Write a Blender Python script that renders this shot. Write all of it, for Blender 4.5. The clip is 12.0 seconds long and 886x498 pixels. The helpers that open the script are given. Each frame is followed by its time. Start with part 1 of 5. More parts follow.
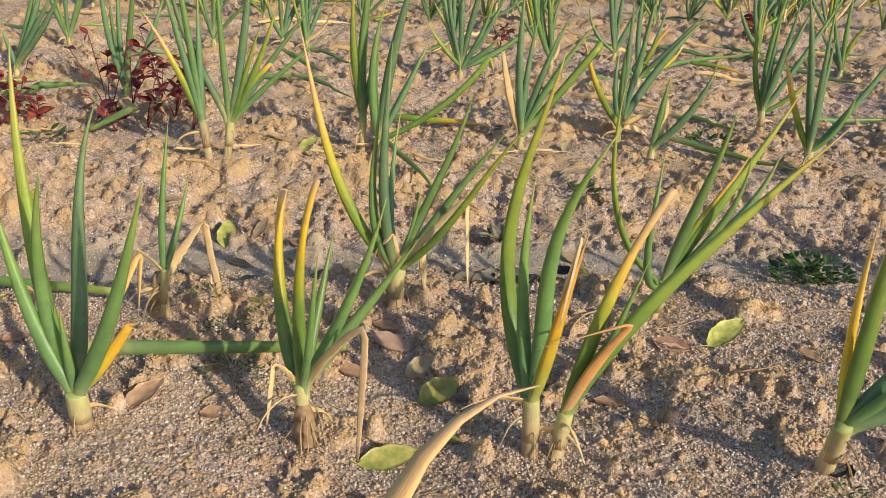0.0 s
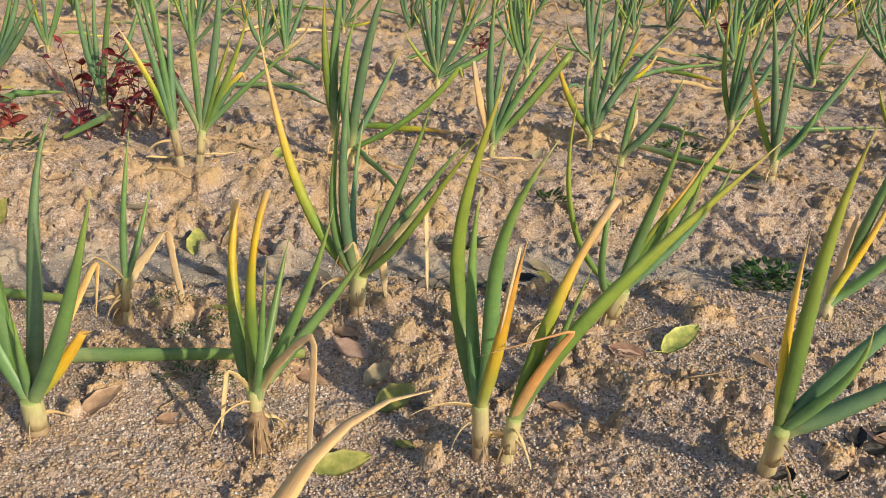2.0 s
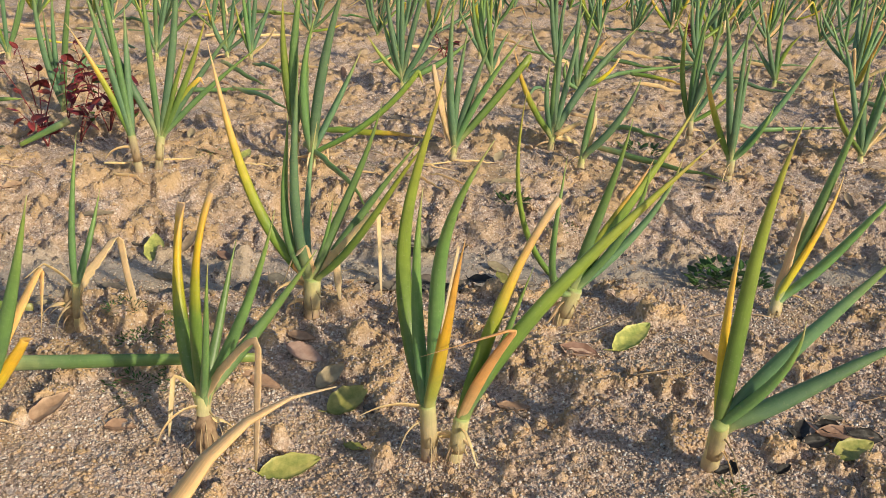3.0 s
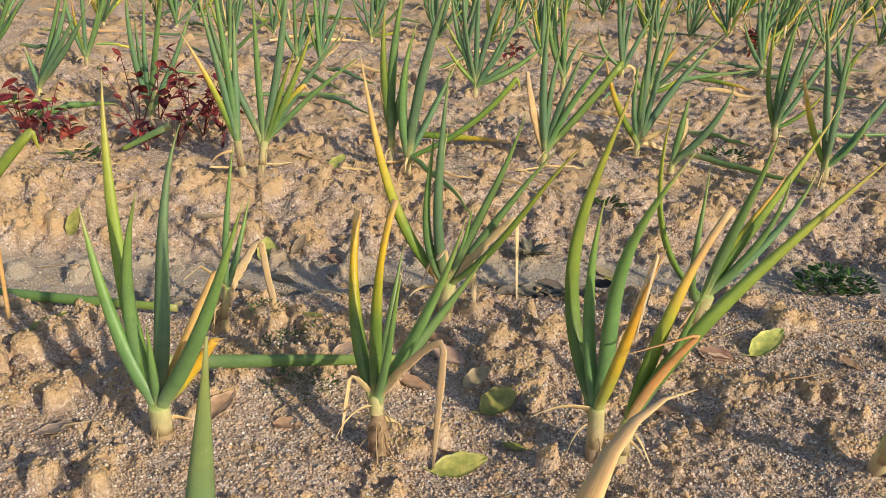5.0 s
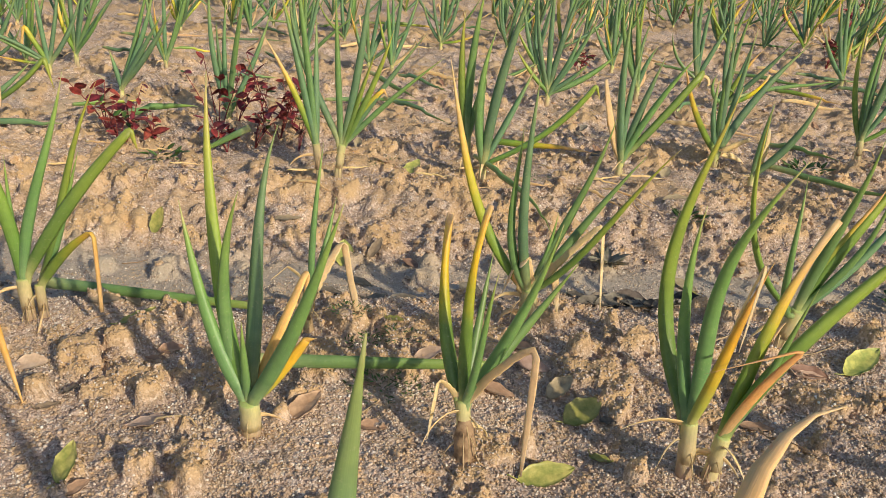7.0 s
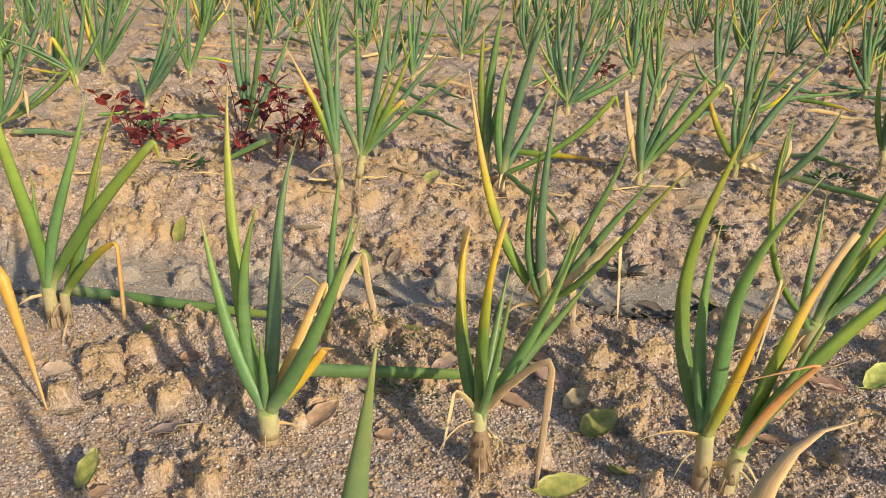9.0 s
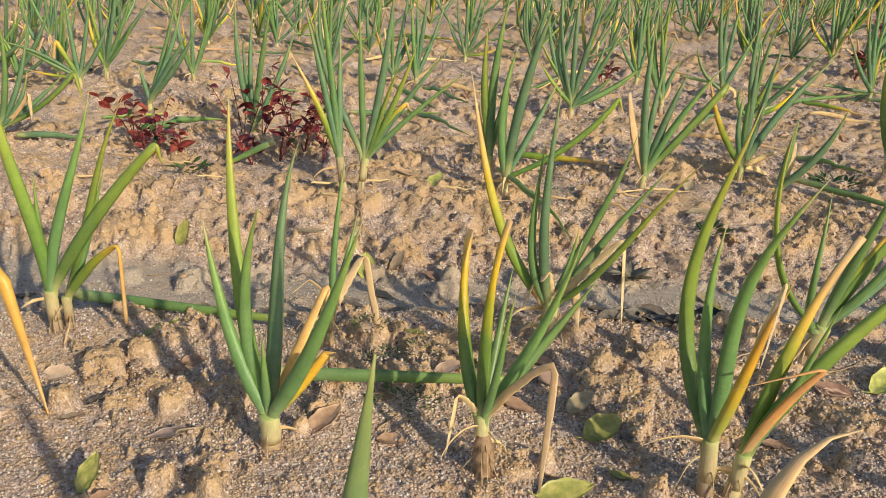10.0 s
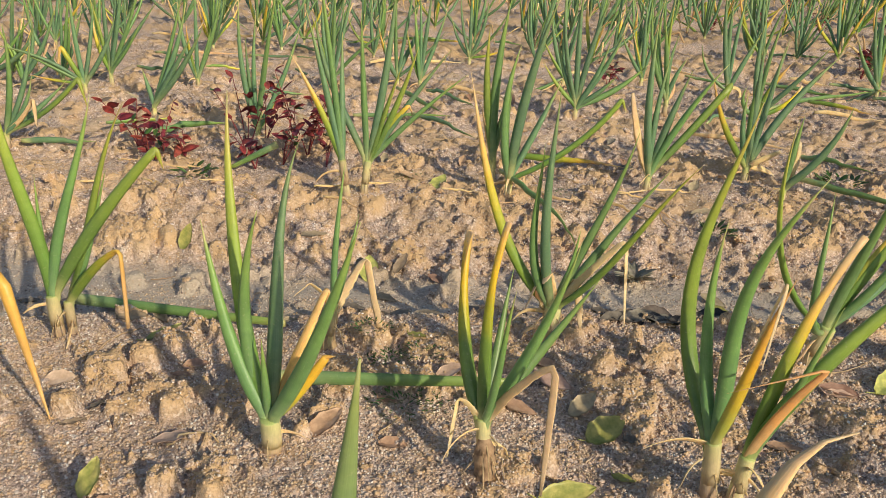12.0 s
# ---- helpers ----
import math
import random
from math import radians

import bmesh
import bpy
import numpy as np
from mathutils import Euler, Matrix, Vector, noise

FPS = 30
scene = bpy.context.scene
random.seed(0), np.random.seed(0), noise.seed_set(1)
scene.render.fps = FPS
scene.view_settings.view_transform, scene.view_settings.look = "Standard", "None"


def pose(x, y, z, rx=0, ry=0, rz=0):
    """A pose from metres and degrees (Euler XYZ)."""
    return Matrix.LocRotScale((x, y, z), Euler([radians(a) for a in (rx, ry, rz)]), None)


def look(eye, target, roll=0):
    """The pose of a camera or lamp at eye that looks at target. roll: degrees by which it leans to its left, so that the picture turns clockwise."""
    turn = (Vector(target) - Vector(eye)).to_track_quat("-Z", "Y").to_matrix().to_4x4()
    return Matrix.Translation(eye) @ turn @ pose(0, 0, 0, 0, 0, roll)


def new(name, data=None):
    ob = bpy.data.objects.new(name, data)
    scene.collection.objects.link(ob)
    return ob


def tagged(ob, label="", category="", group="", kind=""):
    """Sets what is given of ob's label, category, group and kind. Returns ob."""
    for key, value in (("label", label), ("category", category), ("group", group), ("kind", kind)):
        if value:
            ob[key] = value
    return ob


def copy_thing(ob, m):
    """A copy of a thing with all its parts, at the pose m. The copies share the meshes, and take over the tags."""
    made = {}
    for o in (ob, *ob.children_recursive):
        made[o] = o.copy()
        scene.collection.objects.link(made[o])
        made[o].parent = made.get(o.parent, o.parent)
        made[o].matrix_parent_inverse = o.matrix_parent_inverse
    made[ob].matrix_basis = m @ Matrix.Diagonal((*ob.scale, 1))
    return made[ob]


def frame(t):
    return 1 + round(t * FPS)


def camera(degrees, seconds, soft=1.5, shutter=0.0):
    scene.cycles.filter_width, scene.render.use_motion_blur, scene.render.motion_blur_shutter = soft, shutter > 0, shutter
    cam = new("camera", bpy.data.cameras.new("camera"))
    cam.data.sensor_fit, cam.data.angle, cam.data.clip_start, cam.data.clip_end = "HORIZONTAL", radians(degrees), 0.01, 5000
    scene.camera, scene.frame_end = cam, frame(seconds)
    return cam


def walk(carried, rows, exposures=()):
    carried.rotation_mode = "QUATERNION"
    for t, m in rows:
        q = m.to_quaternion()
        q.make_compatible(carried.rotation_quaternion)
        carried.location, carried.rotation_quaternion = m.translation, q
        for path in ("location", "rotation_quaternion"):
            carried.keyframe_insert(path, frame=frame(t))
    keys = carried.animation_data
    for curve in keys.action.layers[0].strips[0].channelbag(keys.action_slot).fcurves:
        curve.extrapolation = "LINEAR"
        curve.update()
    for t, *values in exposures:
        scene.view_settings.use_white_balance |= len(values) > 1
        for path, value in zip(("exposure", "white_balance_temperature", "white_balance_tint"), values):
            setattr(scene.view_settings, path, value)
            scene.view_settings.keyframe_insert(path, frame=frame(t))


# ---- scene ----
cam = camera(56.7, 12.0, soft=0.5)
PATH = [
    (0, (0.484, 0.301, 0.538), (0.117, 2.096, -0.265), 2.0),
    (0.5, (0.479, 0.301, 0.539), (0.111, 2.095, -0.264), 2.0),
    (1, (0.481, 0.3, 0.541), (0.112, 2.095, -0.259), 2.1),
    (1.5, (0.488, 0.297, 0.542), (0.121, 2.095, -0.254), 2.2),
    (2, (0.527, 0.297, 0.547), (0.18, 2.103, -0.241), 2.2),
    (2.5, (0.561, 0.298, 0.551), (0.248, 2.114, -0.227), 2.1),
    (2.7, (0.567, 0.299, 0.548), (0.269, 2.118, -0.228), 2.2),
    (4.3, (0.458, 0.27, 0.545), (0.164, 2.088, -0.235), 1.9),
    (4.5, (0.442, 0.261, 0.553), (0.135, 2.076, -0.228), 1.9),
    (5, (0.409, 0.246, 0.556), (0.065, 2.058, -0.217), 1.9),
    (5.5, (0.383, 0.237, 0.553), (0.002, 2.045, -0.213), 2.1),
    (6, (0.369, 0.236, 0.553), (-0.049, 2.036, -0.212), 2.1),
    (6.5, (0.367, 0.237, 0.552), (-0.082, 2.031, -0.212), 2.0),
    (7, (0.369, 0.239, 0.551), (-0.105, 2.028, -0.209), 1.9),
    (9, (0.375, 0.235, 0.557), (-0.151, 2.016, -0.186), 1.5),
    (9.5, (0.375, 0.235, 0.557), (-0.157, 2.016, -0.182), 1.4),
    (10, (0.375, 0.24, 0.556), (-0.161, 2.021, -0.181), 1.4),
    (10.5, (0.373, 0.244, 0.555), (-0.169, 2.023, -0.18), 1.2),
    (11, (0.375, 0.244, 0.555), (-0.173, 2.022, -0.179), 1.1),
    (11.5, (0.377, 0.244, 0.555), (-0.175, 2.022, -0.177), 0.9),
    (12, (0.382, 0.246, 0.555), (-0.172, 2.023, -0.177), 0.8),
]
walk(cam, [(t, look(eye, target, roll)) for t, eye, target, roll in PATH])

# ---- light: low warm sun behind the camera's right shoulder, clear sky ----
SUN_ELEVATION, SUN_X, SUN_Y = 25.5, 0.835, -0.550
world = bpy.data.worlds.new("clear_sky")
scene.world = world
world.use_nodes = True
wn = world.node_tree.nodes
sky = wn.new("ShaderNodeTexSky")
sky.sky_type = "NISHITA"
sky.sun_disc = False
sky.sun_elevation = radians(SUN_ELEVATION)
sky.sun_rotation = math.atan2(SUN_X, SUN_Y)
wn["Background"].inputs["Strength"].default_value = 0.125
world.node_tree.links.new(sky.outputs[0], wn["Background"].inputs["Color"])

scene.view_settings.exposure = -0.09

sun_data = bpy.data.lights.new("sun", "SUN")
sun_data.energy = 3.95
sun_data.angle = radians(1.0)
sun_data.color = (1.0, 0.86, 0.61)
sun = new("sun", sun_data)
ce, se = math.cos(radians(SUN_ELEVATION)), math.sin(radians(SUN_ELEVATION))
sun.matrix_world = look((20 * SUN_X * ce, 20 * SUN_Y * ce, 20 * se), (0, 0, 0))


# ---- materials ----
def material(name, rough=0.6, spec=0.3):
    m = bpy.data.materials.new(name)
    m.use_nodes = True
    b = m.node_tree.nodes["Principled BSDF"]
    b.inputs["Roughness"].default_value = rough
    b.inputs["Specular IOR Level"].default_value = spec
    return m, m.node_tree.nodes, m.node_tree.links, b


def ramp(nodes, stops, interpolation="LINEAR"):
    r = nodes.new("ShaderNodeValToRGB")
    r.color_ramp.interpolation = interpolation
    e = r.color_ramp.elements
    while len(e) < len(stops):
        e.new(0.5)
    for k, (p, c) in enumerate(stops):
        e[k].position = p
        e[k].color = (*c, 1)
    return r


def tex_noise(nodes, links, vector, scale, detail=4, rough=0.55):
    n = nodes.new("ShaderNodeTexNoise")
    n.inputs["Scale"].default_value = scale
    n.inputs["Detail"].default_value = detail
    n.inputs["Roughness"].default_value = rough
    if vector:
        links.new(vector, n.inputs["Vector"])
    return n


def math_node(nodes, links, op, a, b):
    n = nodes.new("ShaderNodeMath")
    n.operation = op
    for k, v in enumerate((a, b)):
        if isinstance(v, (int, float)):
            n.inputs[k].default_value = v
        else:
            links.new(v, n.inputs[k])
    return n.outputs[0]


def mix_node(nodes, links, mode, factor, a, b):
    n = nodes.new("ShaderNodeMix")
    n.data_type, n.blend_type = "RGBA", mode
    for key, v in ((0, factor), (6, a), (7, b)):
        if isinstance(v, (int, float)):
            n.inputs[key].default_value = v
        elif isinstance(v, tuple):
            n.inputs[key].default_value = (*v, 1)
        else:
            links.new(v, n.inputs[key])
    return n.outputs[2]


def bump_node(nodes, links, height, strength, distance, normal=None):
    n = nodes.new("ShaderNodeBump")
    n.inputs["Strength"].default_value = strength
    n.inputs["Distance"].default_value = distance
    links.new(height, n.inputs["Height"])
    if normal:
        links.new(normal, n.inputs["Normal"])
    return n.outputs[0]


def soil_material(name, clod=False):
    """Coarse decomposed-granite sand: grains of quartz, feldspar and dark mica in a tan matrix, with paler crusts."""
    m, n, l, b = material(name, 0.92, 0.15)
    where = n.new("ShaderNodeTexCoord").outputs["Object"]
    cells = n.new("ShaderNodeTexVoronoi")
    cells.inputs["Scale"].default_value = 260
    cells.inputs["Randomness"].default_value = 1.0
    l.new(where, cells.inputs["Vector"])
    pick = n.new("ShaderNodeSeparateColor")
    l.new(cells.outputs["Color"], pick.inputs[0])
    grain = ramp(n, [(0.0, (0.24, 0.19, 0.165)), (0.12, (0.40, 0.32, 0.275)), (0.45, (0.53, 0.425, 0.37)), (0.75, (0.63, 0.52, 0.465)),
                     (0.92, (0.72, 0.635, 0.59)), (1.0, (0.80, 0.755, 0.72))])
    l.new(pick.outputs[0], grain.inputs[0])
    fine = tex_noise(n, l, where, 900, 3, 0.6)
    finec = ramp(n, [(0.3, (0.58, 0.57, 0.56)), (0.7, (1.32, 1.3, 1.28))])
    l.new(fine.outputs[0], finec.inputs[0])
    col = mix_node(n, l, "MULTIPLY", 1.0, grain.outputs[0], finec.outputs[0])
    crust = tex_noise(n, l, where, 34, 5, 0.6)
    crustc = ramp(n, [(0.42, (0, 0, 0)), (0.62, (1, 1, 1))])
    l.new(crust.outputs[0], crustc.inputs[0])
    tan = (0.60, 0.425, 0.235)
    crustf = math_node(n, l, "MULTIPLY", crustc.outputs[0], 0.8 if clod else 0.4)
    if not clod:
        caked = n.new("ShaderNodeAttribute")
        caked.attribute_name = "crust"
        crustf = math_node(n, l, "MAXIMUM", crustf, math_node(n, l, "MULTIPLY", caked.outputs["Fac"], 0.85))
    col = mix_node(n, l, "MIX", crustf, col, tan)
    broad = tex_noise(n, l, where, 5, 4, 0.6)
    broadc = ramp(n, [(0.3, (0.94, 0.90, 0.88)), (0.7, (1.24, 1.17, 1.10))])
    l.new(broad.outputs[0], broadc.inputs[0])
    col = mix_node(n, l, "MULTIPLY", 1.0, col, broadc.outputs[0])
    if not clod:
        # washed grey silt settled in the furrow beds
        silt = n.new("ShaderNodeAttribute")
        silt.attribute_name = "silt"
        siltc = tex_noise(n, l, where, 60, 6, 0.7)
        sr = ramp(n, [(0.3, (0.44, 0.38, 0.31)), (0.7, (0.60, 0.525, 0.44))])
        l.new(siltc.outputs[0], sr.inputs[0])
        sf = math_node(n, l, "MULTIPLY", silt.outputs["Fac"], 0.85)
        col = mix_node(n, l, "MIX", sf, col, sr.outputs[0])
    l.new(col, b.inputs["Base Color"])
    dist = math_node(n, l, "SUBTRACT", 1.0, cells.outputs["Distance"])
    nrm = bump_node(n, l, dist, 0.8, 0.0026)
    pits = tex_noise(n, l, where, 240, 4, 0.65)
    nrm = bump_node(n, l, pits.outputs[0], 0.7, 0.0036, nrm)
    nrm = bump_node(n, l, fine.outputs[0], 0.5, 0.0010, nrm)
    l.new(nrm, b.inputs["Normal"])
    return m


def grain_material():
    m, n, l, b = material("loose_grains", 0.75, 0.3)
    g = n.new("ShaderNodeNewGeometry")
    r = ramp(n, [(0.0, (0.15, 0.12, 0.105)), (0.10, (0.36, 0.28, 0.235)), (0.38, (0.53, 0.42, 0.35)), (0.78, (0.64, 0.53, 0.455)), (0.90, (0.78, 0.70, 0.63)), (1.0, (0.90, 0.87, 0.82))])
    l.new(g.outputs["Random Per Island"], r.inputs[0])
    where = n.new("ShaderNodeTexCoord").outputs["Object"]
    stain = ramp(n, [(0.45, (0, 0, 0)), (0.62, (1, 1, 1))])
    l.new(tex_noise(n, l, where, 26, 4, 0.6).outputs[0], stain.inputs[0])
    col = mix_node(n, l, "MIX", math_node(n, l, "MULTIPLY", stain.outputs[0], 0.6), r.outputs[0], (0.60, 0.43, 0.245))
    l.new(col, b.inputs["Base Color"])
    return m


def leaf_material(name, stops, rough=0.42, spec=0.5, dry=False):
    """Waxy onion leaf: colour runs along the leaf, with fine lengthwise veins, pale specks and a shift from leaf to leaf."""
    m, n, l, b = material(name, rough, spec)
    along = n.new("ShaderNodeAttribute")
    along.attribute_name = "along"
    around = n.new("ShaderNodeAttribute")
    around.attribute_name = "around"
    info = n.new("ShaderNodeObjectInfo")
    where = n.new("ShaderNodeTexCoord").outputs["Object"]
    wobble = tex_noise(n, l, where, 26, 3)
    shift = math_node(n, l, "MULTIPLY", math_node(n, l, "SUBTRACT", wobble.outputs[0], 0.5), 0.22)
    shift2 = math_node(n, l, "MULTIPLY", math_node(n, l, "SUBTRACT", info.outputs["Random"], 0.5), 0.14)
    place = math_node(n, l, "ADD", math_node(n, l, "ADD", along.outputs["Fac"], shift), shift2)
    r = ramp(n, stops)
    l.new(place, r.inputs[0])
    comb = n.new("ShaderNodeCombineXYZ")
    l.new(math_node(n, l, "MULTIPLY", around.outputs["Fac"], 9.0), comb.inputs[0])
    l.new(math_node(n, l, "MULTIPLY", along.outputs["Fac"], 1.6), comb.inputs[1])
    l.new(math_node(n, l, "MULTIPLY", info.outputs["Random"], 40.0), comb.inputs[2])
    veins = tex_noise(n, l, comb.outputs[0], 4.0, 3, 0.6)
    veinc = ramp(n, [(0.3, (0.88, 0.89, 0.88)), (0.7, (1.09, 1.08, 1.07))])
    l.new(veins.outputs[0], veinc.inputs[0])
    col = mix_node(n, l, "MULTIPLY", 1.0, r.outputs[0], veinc.outputs[0])
    mottle = ramp(n, [(0.3, (0.84, 0.86, 0.88)), (0.7, (1.16, 1.13, 1.08))])
    l.new(tex_noise(n, l, where, 48, 4, 0.65).outputs[0], mottle.inputs[0])
    col = mix_node(n, l, "MULTIPLY", 1.0, col, mottle.outputs[0])
    speck = tex_noise(n, l, where, 420, 2, 0.5)
    speckc = ramp(n, [(0.62, (0, 0, 0)), (0.74, (1, 1, 1))])
    l.new(speck.outputs[0], speckc.inputs[0])
    col = mix_node(n, l, "MIX", math_node(n, l, "MULTIPLY", speckc.outputs[0], 0.32), col, (0.42, 0.40, 0.26))
    tone = n.new("ShaderNodeHueSaturation")
    l.new(math_node(n, l, "ADD", 0.488, math_node(n, l, "MULTIPLY", info.outputs["Random"], 0.022)), tone.inputs["Hue"])
    l.new(math_node(n, l, "ADD", 0.88, math_node(n, l, "MULTIPLY", info.outputs["Random"], 0.26)), tone.inputs["Value"])
    l.new(col, tone.inputs["Color"])
    l.new(tone.outputs[0], b.inputs["Base Color"])
    l.new(bump_node(n, l, veins.outputs[0], 0.3 if dry else 0.12, 0.0008), b.inputs["Normal"])
    b.inputs["Subsurface Weight"].default_value = 0.3 if dry else 0.12
    b.inputs["Subsurface Radius"].default_value = (0.006, 0.005, 0.003) if dry else (0.004, 0.005, 0.001)
    b.inputs["Subsurface Scale"].default_value = 0.5
    return m


PALE = (0.48, 0.50, 0.22)
SOIL = soil_material("sandy_soil")
CLOD = soil_material("soil_crust", True)
GRAINS = grain_material()
GREEN = leaf_material("onion_leaf_green", [(0.0, PALE), (0.13, (0.212, 0.325, 0.147)), (0.25, (0.142, 0.265, 0.100)), (0.65, (0.170, 0.300, 0.086)),
                                           (0.93, (0.260, 0.361, 0.084)), (1.0, (0.416, 0.392, 0.156))])
BLUISH = leaf_material("onion_leaf_bluish", [(0.0, PALE), (0.13, (0.158, 0.252, 0.120)), (0.25, (0.120, 0.227, 0.122)), (0.7, (0.154, 0.268, 0.120)),
                                             (0.92, (0.257, 0.324, 0.100)), (1.0, (0.482, 0.393, 0.168))], 0.55)
LIME = leaf_material("onion_leaf_lime", [(0.0, PALE), (0.13, (0.128, 0.224, 0.056)), (0.3, (0.153, 0.260, 0.055)), (0.6, (0.259, 0.346, 0.055)),
                                         (0.84, (0.381, 0.393, 0.058)), (0.94, (0.453, 0.366, 0.087)), (1.0, (0.470, 0.386, 0.172))])
GOLD = leaf_material("onion_leaf_yellowing", [(0.0, PALE), (0.12, (0.172, 0.284, 0.057)), (0.33, (0.209, 0.321, 0.049)), (0.52, (0.470, 0.461, 0.048)),
                                              (0.64, (0.747, 0.502, 0.068)), (0.77, (0.748, 0.468, 0.159)), (1.0, (0.705, 0.496, 0.266))])
BLUNT = leaf_material("onion_leaf_orange_top", [(0.0, PALE), (0.1, (0.116, 0.240, 0.070)), (0.4, (0.165, 0.290, 0.050)), (0.52, (0.427, 0.440, 0.030)),
                                                (0.72, (0.776, 0.550, 0.020)), (0.88, (0.776, 0.500, 0.090)), (0.95, (0.737, 0.520, 0.280))])
ORANGE = leaf_material("onion_leaf_orange", [(0.0, PALE), (0.12, (0.40, 0.46, 0.08)), (0.30, (0.66, 0.54, 0.05)), (0.52, (0.80, 0.49, 0.04)), (0.85, (0.79, 0.46, 0.12)), (1.0, (0.74, 0.50, 0.26))])
DRY = leaf_material("onion_leaf_dry", [(0.0, (0.66, 0.52, 0.30)), (0.3, (0.80, 0.56, 0.30)), (0.7, (0.80, 0.56, 0.31)), (1.0, (0.68, 0.51, 0.33))], 0.7, 0.2, True)
RUST = leaf_material("onion_leaf_rust", [(0.0, (0.66, 0.49, 0.24)), (0.3, (0.80, 0.46, 0.15)), (0.7, (0.80, 0.47, 0.19)), (1.0, (0.74, 0.51, 0.30))], 0.7, 0.2, True)
STEM = leaf_material("onion_stem_white", [(0.0, (0.36, 0.25, 0.16)), (0.25, (0.46, 0.35, 0.23)), (0.5, (0.64, 0.56, 0.31)), (0.8, (0.56, 0.57, 0.21)), (1.0, (0.42, 0.50, 0.16))], 0.5, 0.35)

SHEATH = leaf_material("onion_sheath", [(0.0, (0.44, 0.33, 0.20)), (0.35, (0.53, 0.44, 0.26)), (0.75, (0.47, 0.46, 0.21)), (1.0, (0.34, 0.40, 0.14))], 0.5, 0.35, True)


def plain_leaf_material(name, a, c, rough=0.5):
    m, n, l, b = material(name, rough, 0.35)
    where = n.new("ShaderNodeTexCoord").outputs["Object"]
    blot = tex_noise(n, l, where, 70, 5, 0.65)
    r = ramp(n, [(0.33, a), (0.66, c)])
    l.new(blot.outputs[0], r.inputs[0])
    info = n.new("ShaderNodeObjectInfo")
    tone = n.new("ShaderNodeHueSaturation")
    l.new(math_node(n, l, "ADD", 0.75, math_node(n, l, "MULTIPLY", info.outputs["Random"], 0.5)), tone.inputs["Value"])
    l.new(math_node(n, l, "ADD", 0.485, math_node(n, l, "MULTIPLY", info.outputs["Random"], 0.03)), tone.inputs["Hue"])
    l.new(r.outputs[0], tone.inputs["Color"])
    l.new(tone.outputs[0], b.inputs["Base Color"])
    fine = tex_noise(n, l, where, 500, 3)
    l.new(bump_node(n, l, fine.outputs[0], 0.4, 0.0008), b.inputs["Normal"])
    return m


LITTER_BROWN = plain_leaf_material("litter_brown", (0.28, 0.165, 0.105), (0.50, 0.32, 0.215))
LITTER_PINK = plain_leaf_material("litter_pink", (0.42, 0.27, 0.20), (0.62, 0.44, 0.34), 0.55)
LITTER_DARK = plain_leaf_material("litter_dark", (0.08, 0.07, 0.058), (0.25, 0.22, 0.18), 0.65)
LITTER_GREY = plain_leaf_material("litter_grey", (0.17, 0.14, 0.11), (0.38, 0.31, 0.25), 0.6)
LITTER_TAN = plain_leaf_material("litter_tan", (0.25, 0.19, 0.12), (0.42, 0.33, 0.22), 0.6)
LITTER_GREEN = plain_leaf_material("litter_green", (0.20, 0.25, 0.06), (0.54, 0.49, 0.15), 0.4)
RED_LEAF = plain_leaf_material("red_leaf", (0.085, 0.02, 0.022), (0.34, 0.048, 0.05), 0.5)
LITTER_BLACK = plain_leaf_material("litter_black", (0.014, 0.014, 0.016), (0.05, 0.045, 0.042), 0.55)
ROSETTE = plain_leaf_material("rosette_leaf", (0.17, 0.175, 0.11), (0.36, 0.31, 0.25), 0.6)
BRIGHT_WEED = plain_leaf_material("weed_leaf_light", (0.05, 0.115, 0.03), (0.13, 0.23, 0.06), 0.5)
WEED = plain_leaf_material("weed_leaf", (0.035, 0.085, 0.02), (0.085, 0.15, 0.035), 0.5)
STRAW = plain_leaf_material("straw", (0.40, 0.28, 0.16), (0.56, 0.42, 0.26), 0.7)
ROOTS = plain_leaf_material("root_soil", (0.20, 0.13, 0.075), (0.52, 0.37, 0.22), 0.9)

# ---- ground ----
ROW_TURN = radians(10.5)
CR, SR = math.cos(ROW_TURN), math.sin(ROW_TURN)


class Lattice:
    """Smooth value noise on a hashed lattice, for whole arrays."""

    def __init__(self, seed):
        self.v = np.random.RandomState(seed).rand(256, 256)

    def __call__(self, x, y):
        i, j = np.floor(x).astype(int), np.floor(y).astype(int)
        f, g = x - i, y - j
        f, g = f * f * f * (f * (6 * f - 15) + 10), g * g * g * (g * (6 * g - 15) + 10)
        i, j, k, q = i & 255, j & 255, (i + 1) & 255, (j + 1) & 255
        v = self.v
        return (v[i, j] * (1 - f) * (1 - g) + v[k, j] * f * (1 - g) + v[i, q] * (1 - f) * g + v[k, q] * f * g) * 2 - 1


N1, N2, N3, N4, N5, N6 = (Lattice(s) for s in (11, 12, 13, 14, 15, 16))


def step(a, b, x):
    t = np.clip((x - a) / (b - a), 0, 1)
    return t * t * (3 - 2 * t)


def to_rows(x, y):
    return x * CR + y * SR, -x * SR + y * CR


def from_rows(u, v):
    return u * CR - v * SR, u * SR + v * CR


FIRST_FURROW, BED_PITCH = 1.50, 0.95
